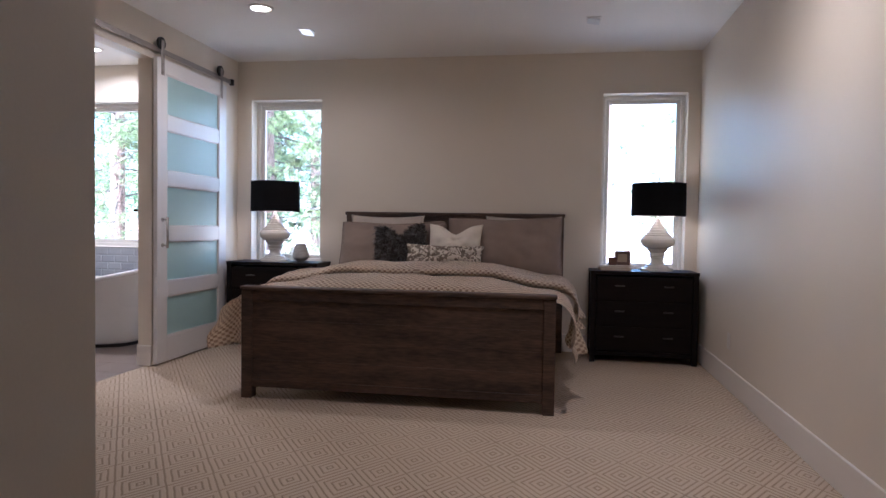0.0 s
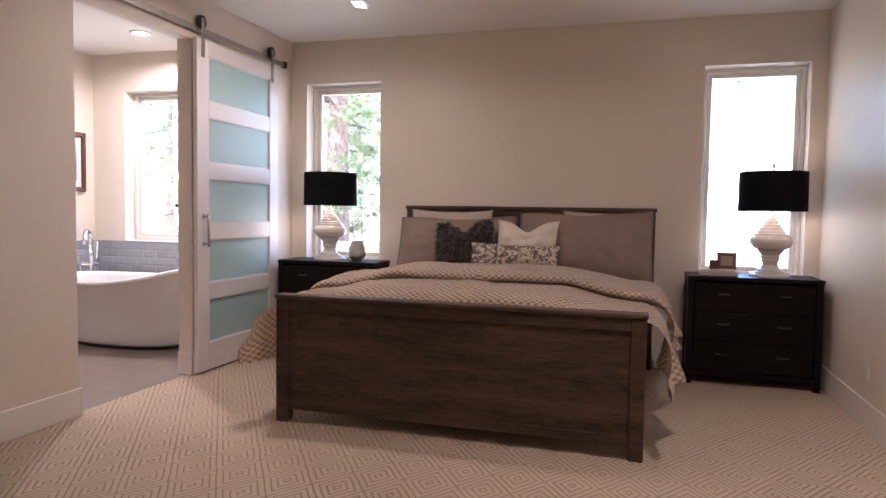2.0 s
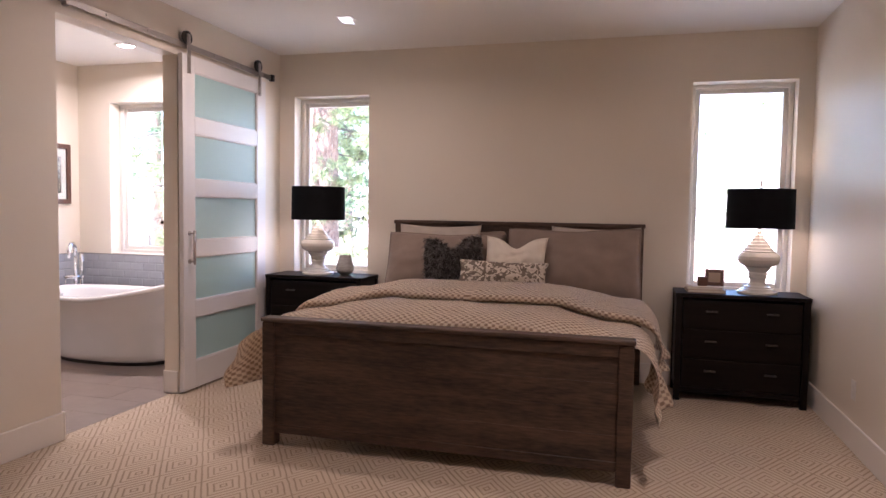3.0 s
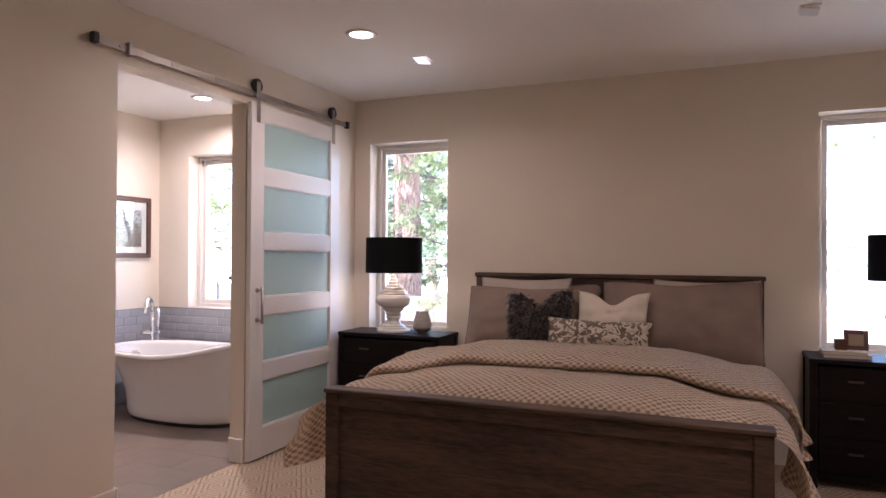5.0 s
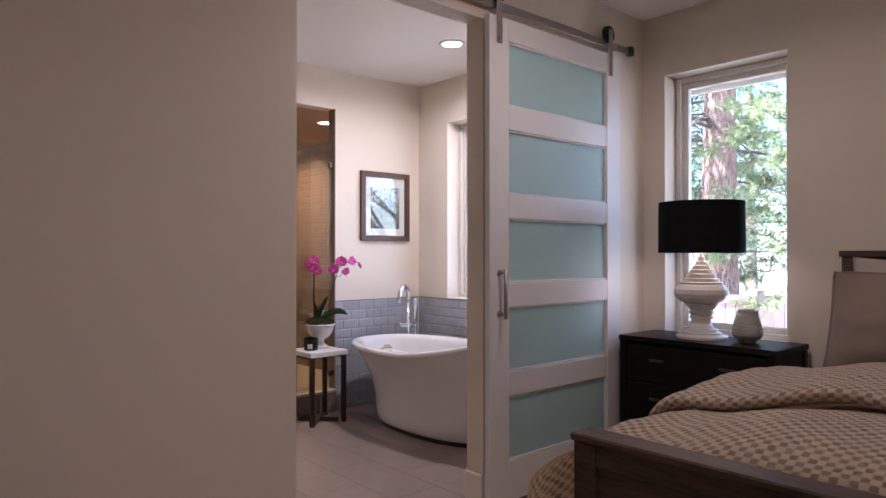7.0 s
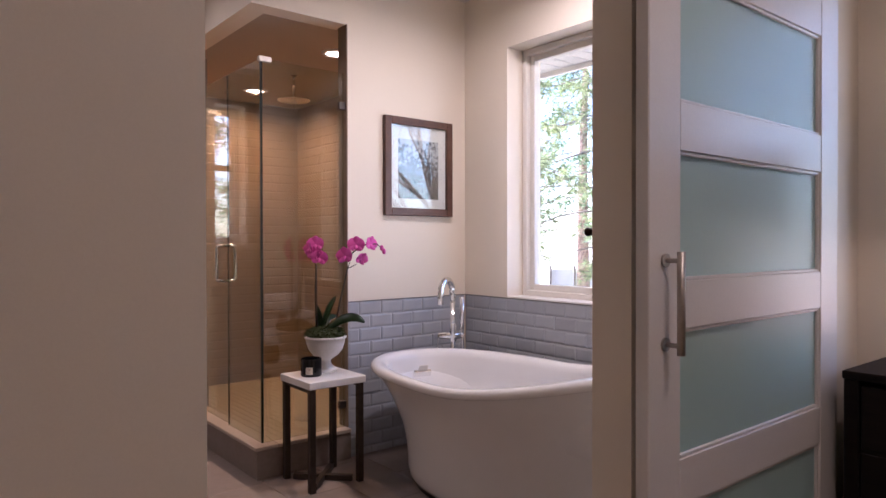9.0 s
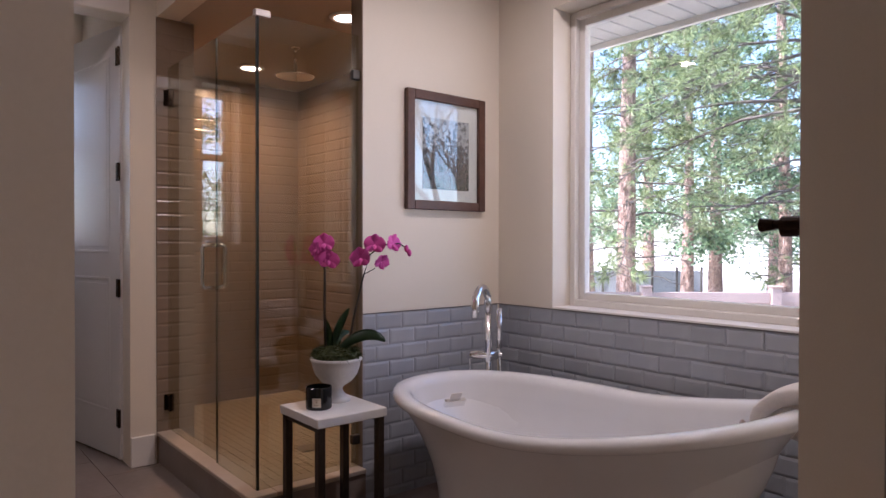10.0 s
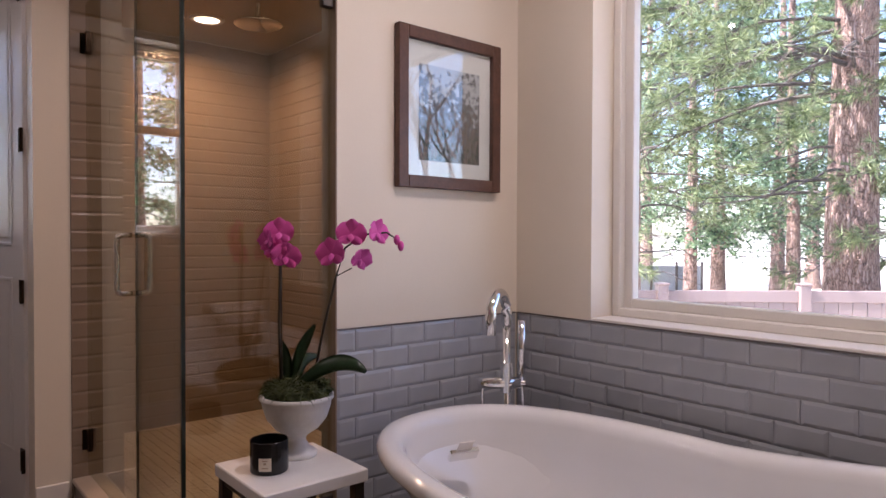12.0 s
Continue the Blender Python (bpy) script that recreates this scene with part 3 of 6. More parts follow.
def quilt_mesh(profile, half, hang, seed, lift=0.0):
    """A soft quilt layer: a (y, z) profile along the bed, domed across, hanging down in folds on both sides."""
    bm = bmesh.new()
    uvl = bm.loops.layers.uv.new("uv")
    NS, NT = 130, 84
    cx, flat, R = -0.97, half - 0.10, 0.17
    smax = flat + R * 1.4 + hang
    seg = [0.0]
    for (y0, z0), (y1, z1) in zip(profile, profile[1:]):
        seg.append(seg[-1] + math.hypot(y1 - y0, z1 - z0))
    grid, par = [], []
    for j in range(NT + 1):
        d = seg[-1] * j / NT
        k = max(i for i in range(len(seg)) if seg[i] <= d + 1e-9)
        k = min(k, len(profile) - 2)
        f = (d - seg[k]) / (seg[k + 1] - seg[k])
        # smooth curve through the profile
        q = [profile[max(0, min(len(profile) - 1, k + m))] for m in (-1, 0, 1, 2)]
        yz = []
        for c in (0, 1):
            p0, p1, p2, p3 = (w[c] for w in q)
            yz.append(0.5 * (2 * p1 + (p2 - p0) * f + (2 * p0 - 5 * p1 + 4 * p2 - p3) * f * f + (3 * p1 - p0 - 3 * p2 + p3) * f ** 3))
        y, zt = yz
        row, prow = [], []
        for i in range(NS + 1):
            s = -smax + 2 * smax * i / NS
            a, sg = abs(s), 1 if s > 0 else -1
            wr = 0.016 * noise.noise((s * 2.1 + seed, y * 2.4, 1.7)) + 0.011 * noise.noise((s * 4.6, y * 7, 4.1 + seed)) + 0.004 * noise.noise((s * 13, y * 15, 2.1 + seed))
            side = zt + (max(zt, 0.775) - zt) * smooth01((a - flat + 0.06) / 0.12)
            top = side + wr - 0.078 * smooth01((a - 0.45) / 0.5) ** 1.3
            yy = y + 0.030 * math.sin(1.9 * s + seed) - 0.05 * smooth01((a - 0.5) / 0.6)
            wave = 0
            if a < flat:
                x, z = a, top
            elif a < flat + R * 1.4:
                g = (a - flat) / R
                x, z = flat + R * math.sin(g), top - R * (1 - math.cos(g))
            else:
                h = (a - flat - R * 1.4) * (1 - 0.08 * smooth01((4.62 - yy) / 0.35))
                wave = smooth01(h / 0.22)
                fold = 0.040 * math.sin(yy * 11 + 1.3 * sg + seed) + 0.026 * math.sin(yy * 25 + 2 * sg + 3 * noise.noise((yy * 3, sg, seed))) + 0.03 * noise.noise((yy * 6, h * 9, seed + sg))
                x = flat + R * math.sin(1.4) + h * 0.09 + fold * wave
                z = top - R * (1 - math.cos(1.4)) - h * (0.93 + 0.12 * math.sin(yy * 7 + seed) + 0.20 * noise.noise((yy * 8, 3.1 * sg, seed)))
                yy -= 0.05 * wave * smooth01((4.6 - yy) / 0.4)
            if a > flat + 0.13:
                yy -= 0.085 * smooth01((4.50 - yy) / 0.24) * smooth01((a - flat - 0.13) / 0.08)
            row.append(bm.verts.new((cx + sg * (x + lift), max(yy, 4.262 if a < flat + 0.13 else 4.10), max(z, 0.05))))
            prow.append((s, d))
        grid.append(row)
        par.append(prow)
    for j in range(NT):
        for i in range(NS):
            f = bm.faces.new((grid[j][i], grid[j][i + 1], grid[j + 1][i + 1], grid[j + 1][i]))
            for lp, (jj, ii) in zip(f.loops, ((j, i), (j, i + 1), (j + 1, i + 1), (j + 1, i))):
                lp[uvl].uv = par[jj][ii]
    bmesh.ops.solidify(bm, geom=bm.faces[:], thickness=0.016)
    return bm


def duvet():
    o = tagged(empty("duvet", (-0.97, 5.0, 0.66)), "puffy cream duvet with small tan squares, folded over the bed", "duvet")
    o.location = (0, 0, 0)
    low = [(4.262, 0.62), (4.266, 0.69), (4.29, 0.750), (4.38, 0.786), (4.55, 0.808), (4.75, 0.808), (4.92, 0.788), (5.10, 0.772)]
    part("lower_layer", quilt_mesh(low, 1.08, 0.30, 0.4), M_DUVET, o, smooth=True)
    fold = [(5.06, 0.785), (4.95, 0.790), (4.900, 0.800), (4.882, 0.820), (4.900, 0.840), (4.98, 0.856), (5.15, 0.866), (5.40, 0.862), (5.65, 0.846), (5.84, 0.828)]
    part("folded_layer", quilt_mesh(fold, 1.10, 0.15, 1.1, 0.022), M_DUVET, o, smooth=True)


duvet()


def pillow_mesh(w, h, t, seed, chop=0.0, ears=0.055, nu=34, nv=26):
    """A stuffed pillow standing in the local xz plane, base at z 0; chop dents the middle of the top edge."""
    rnd = random.Random(seed)
    bm = bmesh.new()
    uvl = bm.loops.layers.uv.new("uv")
    sides = []
    for sgn in (-1, 1):
        grid = []
        for j in range(nv + 1):
            row = []
            for i in range(nu + 1):
                u, v = 2 * i / nu - 1, 2 * j / nv - 1
                prof = max(0.0, (1 - abs(u) ** 2.2)) ** 0.75 * max(0.0, (1 - abs(v) ** 2.2)) ** 0.75
                pinch = 1 - 0.05 * (1 - u * u) if abs(v) > 0 else 1
                x = 0.5 * w * u * (1 - ears * (1 - v * v) * 1.2)
                z = 0.5 * h * (v * (1 - ears * (1 - u * u) * 1.6) + 1)
                if v > 0:
                    z -= chop * v * math.exp(-(u / 0.38) ** 2)
                y = sgn * 0.5 * t * prof * (0.85 + 0.25 * (0.5 - v * 0.5))
                y += (0.022 * noise.noise((u * 2.0 + seed, v * 2.0, sgn)) + 0.010 * noise.noise((u * 6 + seed, v * 4.5, sgn + 3))) * prof ** 0.5
                y += sgn * 0.006 * math.sin(9 * math.atan2(v, u) + seed) * (1 - prof) * min(1, prof * 6)
                if sgn == 1 and (i in (0, nu) or j in (0, nv)):
                    row.append(sides[0][j][i])
                else:
                    row.append(bm.verts.new((x, y, z)))
            grid.append(row)
        sides.append(grid)
    for k, g in enumerate(sides):
        for j in range(nv):
            for i in range(nu):
                q = (g[j][i], g[j][i + 1], g[j + 1][i + 1], g[j + 1][i])
                f = bm.faces.new(q if k == 0 else q[::-1])
                ids = ((i, j), (i + 1, j), (i + 1, j + 1), (i, j + 1))
                for lp, (a, c) in zip(f.loops, ids if k == 0 else ids[::-1]):
                    lp[uvl].uv = (a / nu * w, c / nv * h)
                f.smooth = True
    return bm


M_TAUPE = surface("taupe_linen", (0.215, 0.158, 0.122), (0.285, 0.215, 0.17), 0.95, grain=300, cloud=6, bump=0.4, depth=0.0015)
M_PALE = surface("oatmeal_linen", (0.42, 0.36, 0.30), (0.50, 0.43, 0.365), 0.95, grain=300, cloud=6, bump=0.4, depth=0.0015)
M_IVORY = surface("ivory_velvet", (0.62, 0.55, 0.45), (0.70, 0.63, 0.53), 0.8, grain=250, cloud=5, bump=0.25, depth=0.001)


def pillow(x, y, z, w, h, t, lean, mat, label, seed, chop=0.0, ears=0.055, turn=0, roll=0, name="pillow", welt=False):
    p = tagged(part(name, pillow_mesh(w, h, t, seed, chop, ears), mat), label, "pillow", group="pillows on the bed")
    p.matrix_world = pose(x, y, z, -lean, roll, turn)
    if welt:
        pts = []
        for k in range(61):
            a = 2 * math.pi * k / 60
            u, v = math.cos(a), math.sin(a)
            m_ = max(abs(u), abs(v))
            u, v = u / m_, v / m_
            zz = 0.5 * h * (v * (1 - ears * (1 - u * u) * 1.6) + 1) - (chop * v * math.exp(-(u / 0.38) ** 2) if v > 0 else 0)
            pts.append((0.5 * w * u * (1 - ears * (1 - v * v) * 1.2), 0, zz))
        part("welt", tube(pts, 0.005, steps=6), mat, p, smooth=True)
    return p


pillow(-1.40, 6.20, 0.715, 0.90, 0.525, 0.16, 12, M_TAUPE, "taupe linen pillow against the dark headboard", 1)
pillow(-0.46, 6.20, 0.725, 0.90, 0.50, 0.16, 12, M_TAUPE, "taupe linen pillow against the dark headboard", 2)
pillow(-1.53, 6.11, 0.72, 0.72, 0.555, 0.14, 13, M_PALE, "pale oatmeal pillow standing behind a taupe pillow", 3)
pillow(-0.24, 6.11, 0.73, 0.70, 0.55, 0.14, 13, M_PALE, "pale oatmeal pillow standing behind a taupe pillow", 4)
pillow(-1.44, 5.94, 0.70, 0.98, 0.515, 0.30, 18, M_TAUPE, "large plump taupe linen pillow on the duvet", 5, chop=0.012, welt=True, ears=0.022)
pillow(-0.395, 5.94, 0.70, 1.03, 0.575, 0.32, 18, M_TAUPE, "large plump taupe linen pillow on the duvet", 6, chop=0.02, welt=True, roll=-1, ears=0.022)
pillow(-0.83, 5.79, 0.80, 0.49, 0.405, 0.15, 20, M_IVORY, "ivory throw pillow with a chopped top edge", 7, chop=0.08, turn=-4)
fur_at = pose(-1.295, 5.79, 0.80, -20, -4, 6)

M_FUR = surface("dark_fur", (0.030, 0.025, 0.022), (0.26, 0.23, 0.205), 0.7, grain=70, cloud=9, bump=0.2)


M_STRAND = bpy.data.materials.new("fur_strands")
n, l, b = nodes_of(M_STRAND)
gi, rp = n.new("ShaderNodeNewGeometry"), n.new("ShaderNodeValToRGB")
rp.color_ramp.elements[0].color, rp.color_ramp.elements[1].color = (0.012, 0.010, 0.009, 1), (0.40, 0.36, 0.33, 1)
rp.color_ramp.elements[0].position = 0.30
l.new(gi.outputs["Random Per Island"], rp.inputs[0])
l.new(rp.outputs[0], b.inputs["Base Color"])
b.inputs["Roughness"].default_value = 0.5


def fur_pillow():
    bm = pillow_mesh(0.45, 0.39, 0.15, 8, 0.115, 0.03)
    bm.normal_update()
    rnd = random.Random(5)
    p = tagged(part("fur_pillow", bm, M_FUR), "shaggy dark grey faux fur throw pillow", "pillow", group="pillows on the bed")
    p.matrix_world = fur_at
    me = p.data
    hb = bmesh.new()
    for poly in me.polygons:
        c, nm = poly.center, poly.normal
        for _ in range(5 if nm.y < 0.2 else 2):
            o = c + Vector((rnd.uniform(-0.008, 0.008), 0, rnd.uniform(-0.009, 0.009)))
            d = (nm * rnd.uniform(0.3, 0.7) + Vector((rnd.uniform(-0.6, 0.6), -0.25, rnd.uniform(-1.1, 0.35)))).normalized()
            L = rnd.uniform(0.03, 0.062)
            sv = d.cross(Vector((rnd.uniform(-1, 1), rnd.uniform(-1, 1), rnd.uniform(-1, 1)))).normalized() * 0.0028
            mid = o + d * L * 0.55
            tip = o + d * L + Vector((0, 0, -0.012))
            a1, a2, m1, m2, tp = [hb.verts.new(q) for q in (o - sv, o + sv, mid - sv * 0.8, mid + sv * 0.8, tip)]
            hb.faces.new((a1, a2, m2, m1))
            hb.faces.new((m1, m2, tp))
    part("fur", hb, M_STRAND, p, "long shaggy fur")


fur_pillow()

# long pillow with scroll pattern
M_SCROLL = bpy.data.materials.new("scroll_print")
n, l, b = nodes_of(M_SCROLL)
uv = n.new("ShaderNodeTexCoord")
ns = n.new("ShaderNodeTexNoise")
ns.inputs["Scale"].default_value, ns.inputs["Detail"].default_value, ns.inputs["Distortion"].default_value = 20, 0.6, 2.0
l.new(uv.outputs["UV"], ns.inputs["Vector"])
rp = n.new("ShaderNodeValToRGB")
rp.color_ramp.interpolation = "EASE"
e0, e1 = rp.color_ramp.elements
e0.position, e0.color = 0.47, (0.16, 0.125, 0.095, 1)
e1.position, e1.color = 0.53, (0.55, 0.48, 0.39, 1)
l.new(ns.outputs[0], rp.inputs[0])
l.new(rp.outputs[0], b.inputs["Base Color"])
b.inputs["Roughness"].default_value = 0.9
pillow(-0.895, 5.66, 0.80, 0.69, 0.22, 0.13, 24, M_SCROLL, "long cream lumbar pillow with brown scroll print", 9, welt=False, name="lumbar_pillow", roll=1)


# ---- bedroom: nightstands, lamps, small things ----
def nightstand(x0, label):
    w, d, h = 0.905, 0.40, 0.797
    y0 = 5.945
    ns = tagged(empty("nightstand", (0, 0, 0)), label, "nightstand", group="nightstands")
    x1 = x0 + w
    part("top", bx(x0, x1, y0, y0 + d, h - 0.028, h, bevel=0.003), M_NSWOOD, ns)
    for x in (x0 + 0.004, x1 - 0.049):
        for y in (y0 + 0.004, y0 + d - 0.049):
            part("leg", bx(x, x + 0.045, y, y + 0.045, 0, h - 0.028, bevel=0.003), M_NSWOOD, ns)
    body = bmesh.new()
    box(body, x0 + 0.012, x0 + 0.03, y0 + 0.049, y0 + d - 0.049, 0.075, h - 0.028)
    box(body, x1 - 0.03, x1 - 0.012, y0 + 0.049, y0 + d - 0.049, 0.075, h - 0.028)
    box(body, x0 + 0.049, x1 - 0.049, y0 + d - 0.03, y0 + d - 0.012, 0.075, h - 0.028)
    box(body, x0 + 0.049, x1 - 0.049, y0 + 0.03, y0 + d - 0.03, 0.075, 0.095)
    part("body", body, M_NSWOOD, ns)
    part("apron", bx(x0 + 0.049, x1 - 0.049, y0 + 0.012, y0 + 0.03, 0.062, 0.098, bevel=0.002), M_NSWOOD, ns)
    dh = (h - 0.028 - 0.110) / 3
    for i in range(3):
        z = 0.104 + i * dh
        dr = part("drawer", bx(x0 + 0.054, x1 - 0.054, y0 + 0.008, y0 + 0.32, z, z + dh - 0.012, bevel=0.003), M_NSWOOD, ns)
        for px in (x0 + 0.25, x1 - 0.25):
            hz = z + dh * 0.58
            bm = box(bmesh.new(), px - 0.042, px + 0.042, y0 - 0.016, y0 - 0.006, hz - 0.007, hz + 0.007, bevel=0.003)
            box(bm, px - 0.036, px - 0.026, y0 - 0.006, y0 + 0.009, hz - 0.005, hz + 0.005)
            box(bm, px + 0.026, px + 0.036, y0 - 0.006, y0 + 0.009, hz - 0.005, hz + 0.005)
            part("pull", bm, M_PULL, dr, "small brushed metal pull")
        if i < 2:
            part("divider", bx(x0 + 0.049, x1 - 0.049, y0 + 0.014, y0 + 0.03, z + dh - 0.012, z + dh), M_NSWOOD, ns)
    return ns


nightstand(-3.035, "black-brown wooden nightstand with three drawers beside the bed")
nightstand(0.362, "black-brown wooden nightstand with three drawers by the wall")
M_SHADE = surface("black_shade_fabric", (0.004, 0.004, 0.0045), (0.008, 0.008, 0.009), 0.9, grain=300, cloud=6, bump=0.3, depth=0.001, spec=0.15)


def table_lamp(x, y, z):
    lp = tagged(empty("table_lamp", (x, y, z)), "cream turned ceramic table lamp with a black drum shade", "lamp", group="table lamps")
    prof = [(0.0, 0), (0.146, 0), (0.148, 0.012), (0.138, 0.022), (0.112, 0.026), (0.112, 0.034), (0.098, 0.040), (0.095, 0.052), (0.080, 0.060), (0.064, 0.085), (0.064, 0.108),
            (0.076, 0.112), (0.076, 0.124), (0.068, 0.130), (0.080, 0.142), (0.080, 0.152), (0.072, 0.158), (0.088, 0.172), (0.104, 0.186), (0.104, 0.194), (0.094, 0.198), (0.126, 0.208),
            (0.152, 0.228), (0.163, 0.252), (0.160, 0.276), (0.142, 0.298), (0.128, 0.306), (0.130, 0.316), (0.112, 0.321), (0.106, 0.338), (0.092, 0.343), (0.086, 0.362), (0.073, 0.367), (0.067, 0.386), (0.055, 0.391),
            (0.050, 0.410), (0.039, 0.415), (0.034, 0.434), (0.025, 0.439), (0.020, 0.462), (0.012, 0.467), (0.010, 0.50), (0, 0.50)]
    part("base", lathe([(r * (0.90 if q > 0.19 else 0.83 if q > 0.055 else 0.95), q) for r, q in prof], 48), M_CERAMIC, lp, "glossy cream ceramic body with turned rings", smooth=False)
    sh = lathe([(0.230, 0.482), (0.234, 0.482), (0.231, 0.770), (0.227, 0.770), (0.230, 0.482)], 56, caps=False)
    sd = part("shade", sh, M_SHADE, lp, "black fabric drum shade", smooth=False)
    # unseen pale lining, added to bounce light onto the ceramic base
    part("lining", lathe([(0.2255, 0.485), (0.2258, 0.485), (0.2255, 0.767), (0.2250, 0.767), (0.2255, 0.485)], 56, caps=False), M_IVORY, sd, "pale lining added to bounce light")
    bm = tube([(0, 0, 0.50), (0, 0, 0.80)], 0.006)
    for a in range(3):
        q = 2 * math.pi * a / 3
        tube([(0, 0, 0.765), (0.226 * math.cos(q), 0.226 * math.sin(q), 0.765)], 0.003, bm=bm, steps=6)
    lathe([(0, 0.795), (0.010, 0.80), (0.012, 0.81), (0.006, 0.82), (0.009, 0.83), (0, 0.842)], 12, bm=bm)
    part("harp", bm, M_STEEL, lp, "thin metal stem and finial")
    part("bulb", lathe([(0.012, 0.53), (0.03, 0.57), (0.034, 0.60), (0.02, 0.635), (0, 0.642)], 16), M_LENS, lp, "glowing warm bulb", smooth=True)
    return lp


table_lamp(-2.635, 6.165, 0.797)
table_lamp(0.945, 6.165, 0.797)


def vase():
    prof = []
    for k in range(29):
        t = k / 28
        r = 0.036 + 0.004 * t / 0.06 if t < 0.06 else 0.042 + 0.036 * math.sin(math.pi / 2 * (t - 0.06) / 0.24) ** 0.7 if t < 0.30 else 0.078 - 0.030 * smooth01((t - 0.30) / 0.85)
        prof.append((r + 0.0024 * math.sin(t * 62), 0.176 * t))
    inner = [(r - 0.004, z) for r, z in prof[::-1] if z > 0.01]
    mat = surface("ribbed_smoke_glass", (0.34, 0.325, 0.30), (0.55, 0.53, 0.50), 0.10, grain=8, cloud=25, bump=0.1, stretch=(1, 1, 5))
    v = tagged(empty("vase", (-2.372, 6.16, 0.797)), "small ribbed smoky glass candle vase on the nightstand", "vase")
    part("body", lathe([(0, 0)] + prof + inner + [(0, 0.012)], 36), mat, v, smooth=True)


vase()
M_BOOK1 = surface("cream_book_cloth", (0.55, 0.48, 0.40), (0.62, 0.55, 0.46), 0.8, grain=200, cloud=5, bump=0.2)
M_BOOK2 = surface("tan_book_cloth", (0.34, 0.26, 0.19), (0.40, 0.31, 0.23), 0.8, grain=200, cloud=5, bump=0.2)
M_PAGES = surface("book_pages", (0.62, 0.57, 0.48), (0.70, 0.65, 0.56), 0.9, grain=60, cloud=10, bump=0.3, stretch=(1, 1, 20))
M_FRAMEW = surface("walnut_frame", (0.075, 0.032, 0.019), (0.125, 0.058, 0.034), 0.4, grain=30, cloud=6, bump=0.1, stretch=(1, 3, 3))


def book(x, y, z, w, d, h, turn, mat, label):
    bk = tagged(empty("book", (x, y, z)), label, "book", group="books on the nightstand")
    bk.matrix_world = pose(x, y, z, 0, 0, turn)
    part("pages", bx(-w / 2 + 0.004, w / 2 - 0.005, -d / 2 + 0.005, d / 2 - 0.005, 0.003, h - 0.003), M_PAGES, bk)
    bm = bmesh.new()
    box(bm, -w / 2, w / 2, -d / 2, d / 2, 0, 0.003)
    box(bm, -w / 2, w / 2, -d / 2, d / 2, h - 0.003, h)
    box(bm, -w / 2, -w / 2 + 0.004, -d / 2, d / 2, 0.003, h - 0.003)
    part("cover", bm, mat, bk)


book(0.58, 6.13, 0.797, 0.27, 0.19, 0.022, 3, M_BOOK2, "tan cloth-bound book lying under another")
book(0.575, 6.13, 0.819, 0.25, 0.175, 0.020, -2, M_BOOK1, "cream cloth-bound book lying on the stack")


def photo_frame(x, y, z, w, h, turn, label):
    f = tagged(empty("photo_frame", (x, y, z)), label, "picture frame")
    f.matrix_world = pose(x, y, z, -12, 0, turn)
    bm = bmesh.new()
    fw = 0.026
    box(bm, -w / 2, -w / 2 + fw, -0.012, 0.008, 0, h, bevel=0.003)
    box(bm, w / 2 - fw, w / 2, -0.012, 0.008, 0, h, bevel=0.003)
    box(bm, -w / 2 + fw, w / 2 - fw, -0.012, 0.008, 0, fw, bevel=0.003)
    box(bm, -w / 2 + fw, w / 2 - fw, -0.012, 0.008, h - fw, h, bevel=0.003)
    part("frame", bm, M_FRAMEW, f)
    part("photo", bx(-w / 2 + fw, w / 2 - fw, -0.006, -0.002, fw, h - fw), M_BOOK2, f, "small faded picture")
    part("back", bx(-w / 2 + 0.01, w / 2 - 0.01, 0.008, 0.012, 0.006, h - 0.01), M_BOOK2, f)


photo_frame(0.645, 6.145, 0.841, 0.135, 0.125, -6, "small dark walnut picture frame on the books")
tagged(part("wooden_box", bx(0.525, 0.595, 6.11, 6.16, 0.839, 0.909, bevel=0.004), M_FRAMEW), "small square brown wooden box on the books", "box")


def outlet(axis, x, y, z, label, n_in):
    o = tagged(empty("wall_outlet"), label, "outlet")
    bm = bx(min(x, x + n_in * 0.006), max(x, x + n_in * 0.006), y - 0.038, y + 0.038, z - 0.06, z + 0.06, bevel=0.003)
    pl = part("cover_plate", bm, M_TRIM, o)
    for dz in (-0.02, 0.02):
        x2 = x + n_in * 0.006
        part("receptacle", bx(min(x2, x2 + n_in * 0.002), max(x2, x2 + n_in * 0.002), y - 0.016, y + 0.016, z + dz - 0.014, z + dz + 0.014, bevel=0.0008), M_VINYL, o)


outlet("y", XL, 3.17, 0.40, "white plastic wall outlet above the baseboard", 1)
outlet("y", XR, 5.19, 0.35, "white plastic wall outlet above the baseboard", -1)


def downlight(x, y, z, label):
    d = tagged(empty("downlight", (x, y, z)), label, "ceiling light", group="recessed ceiling lights")
    part("trim_ring", lathe([(0.070, -0.002), (0.072, -0.010), (0.092, -0.007), (0.098, 0.0)], 36), M_TRIM, d, smooth=True)
    part("lens", lathe([(0.0, -0.0045), (0.069, -0.0045), (0.069, -0.001)], 36), M_LENS, d, "glowing warm lens")


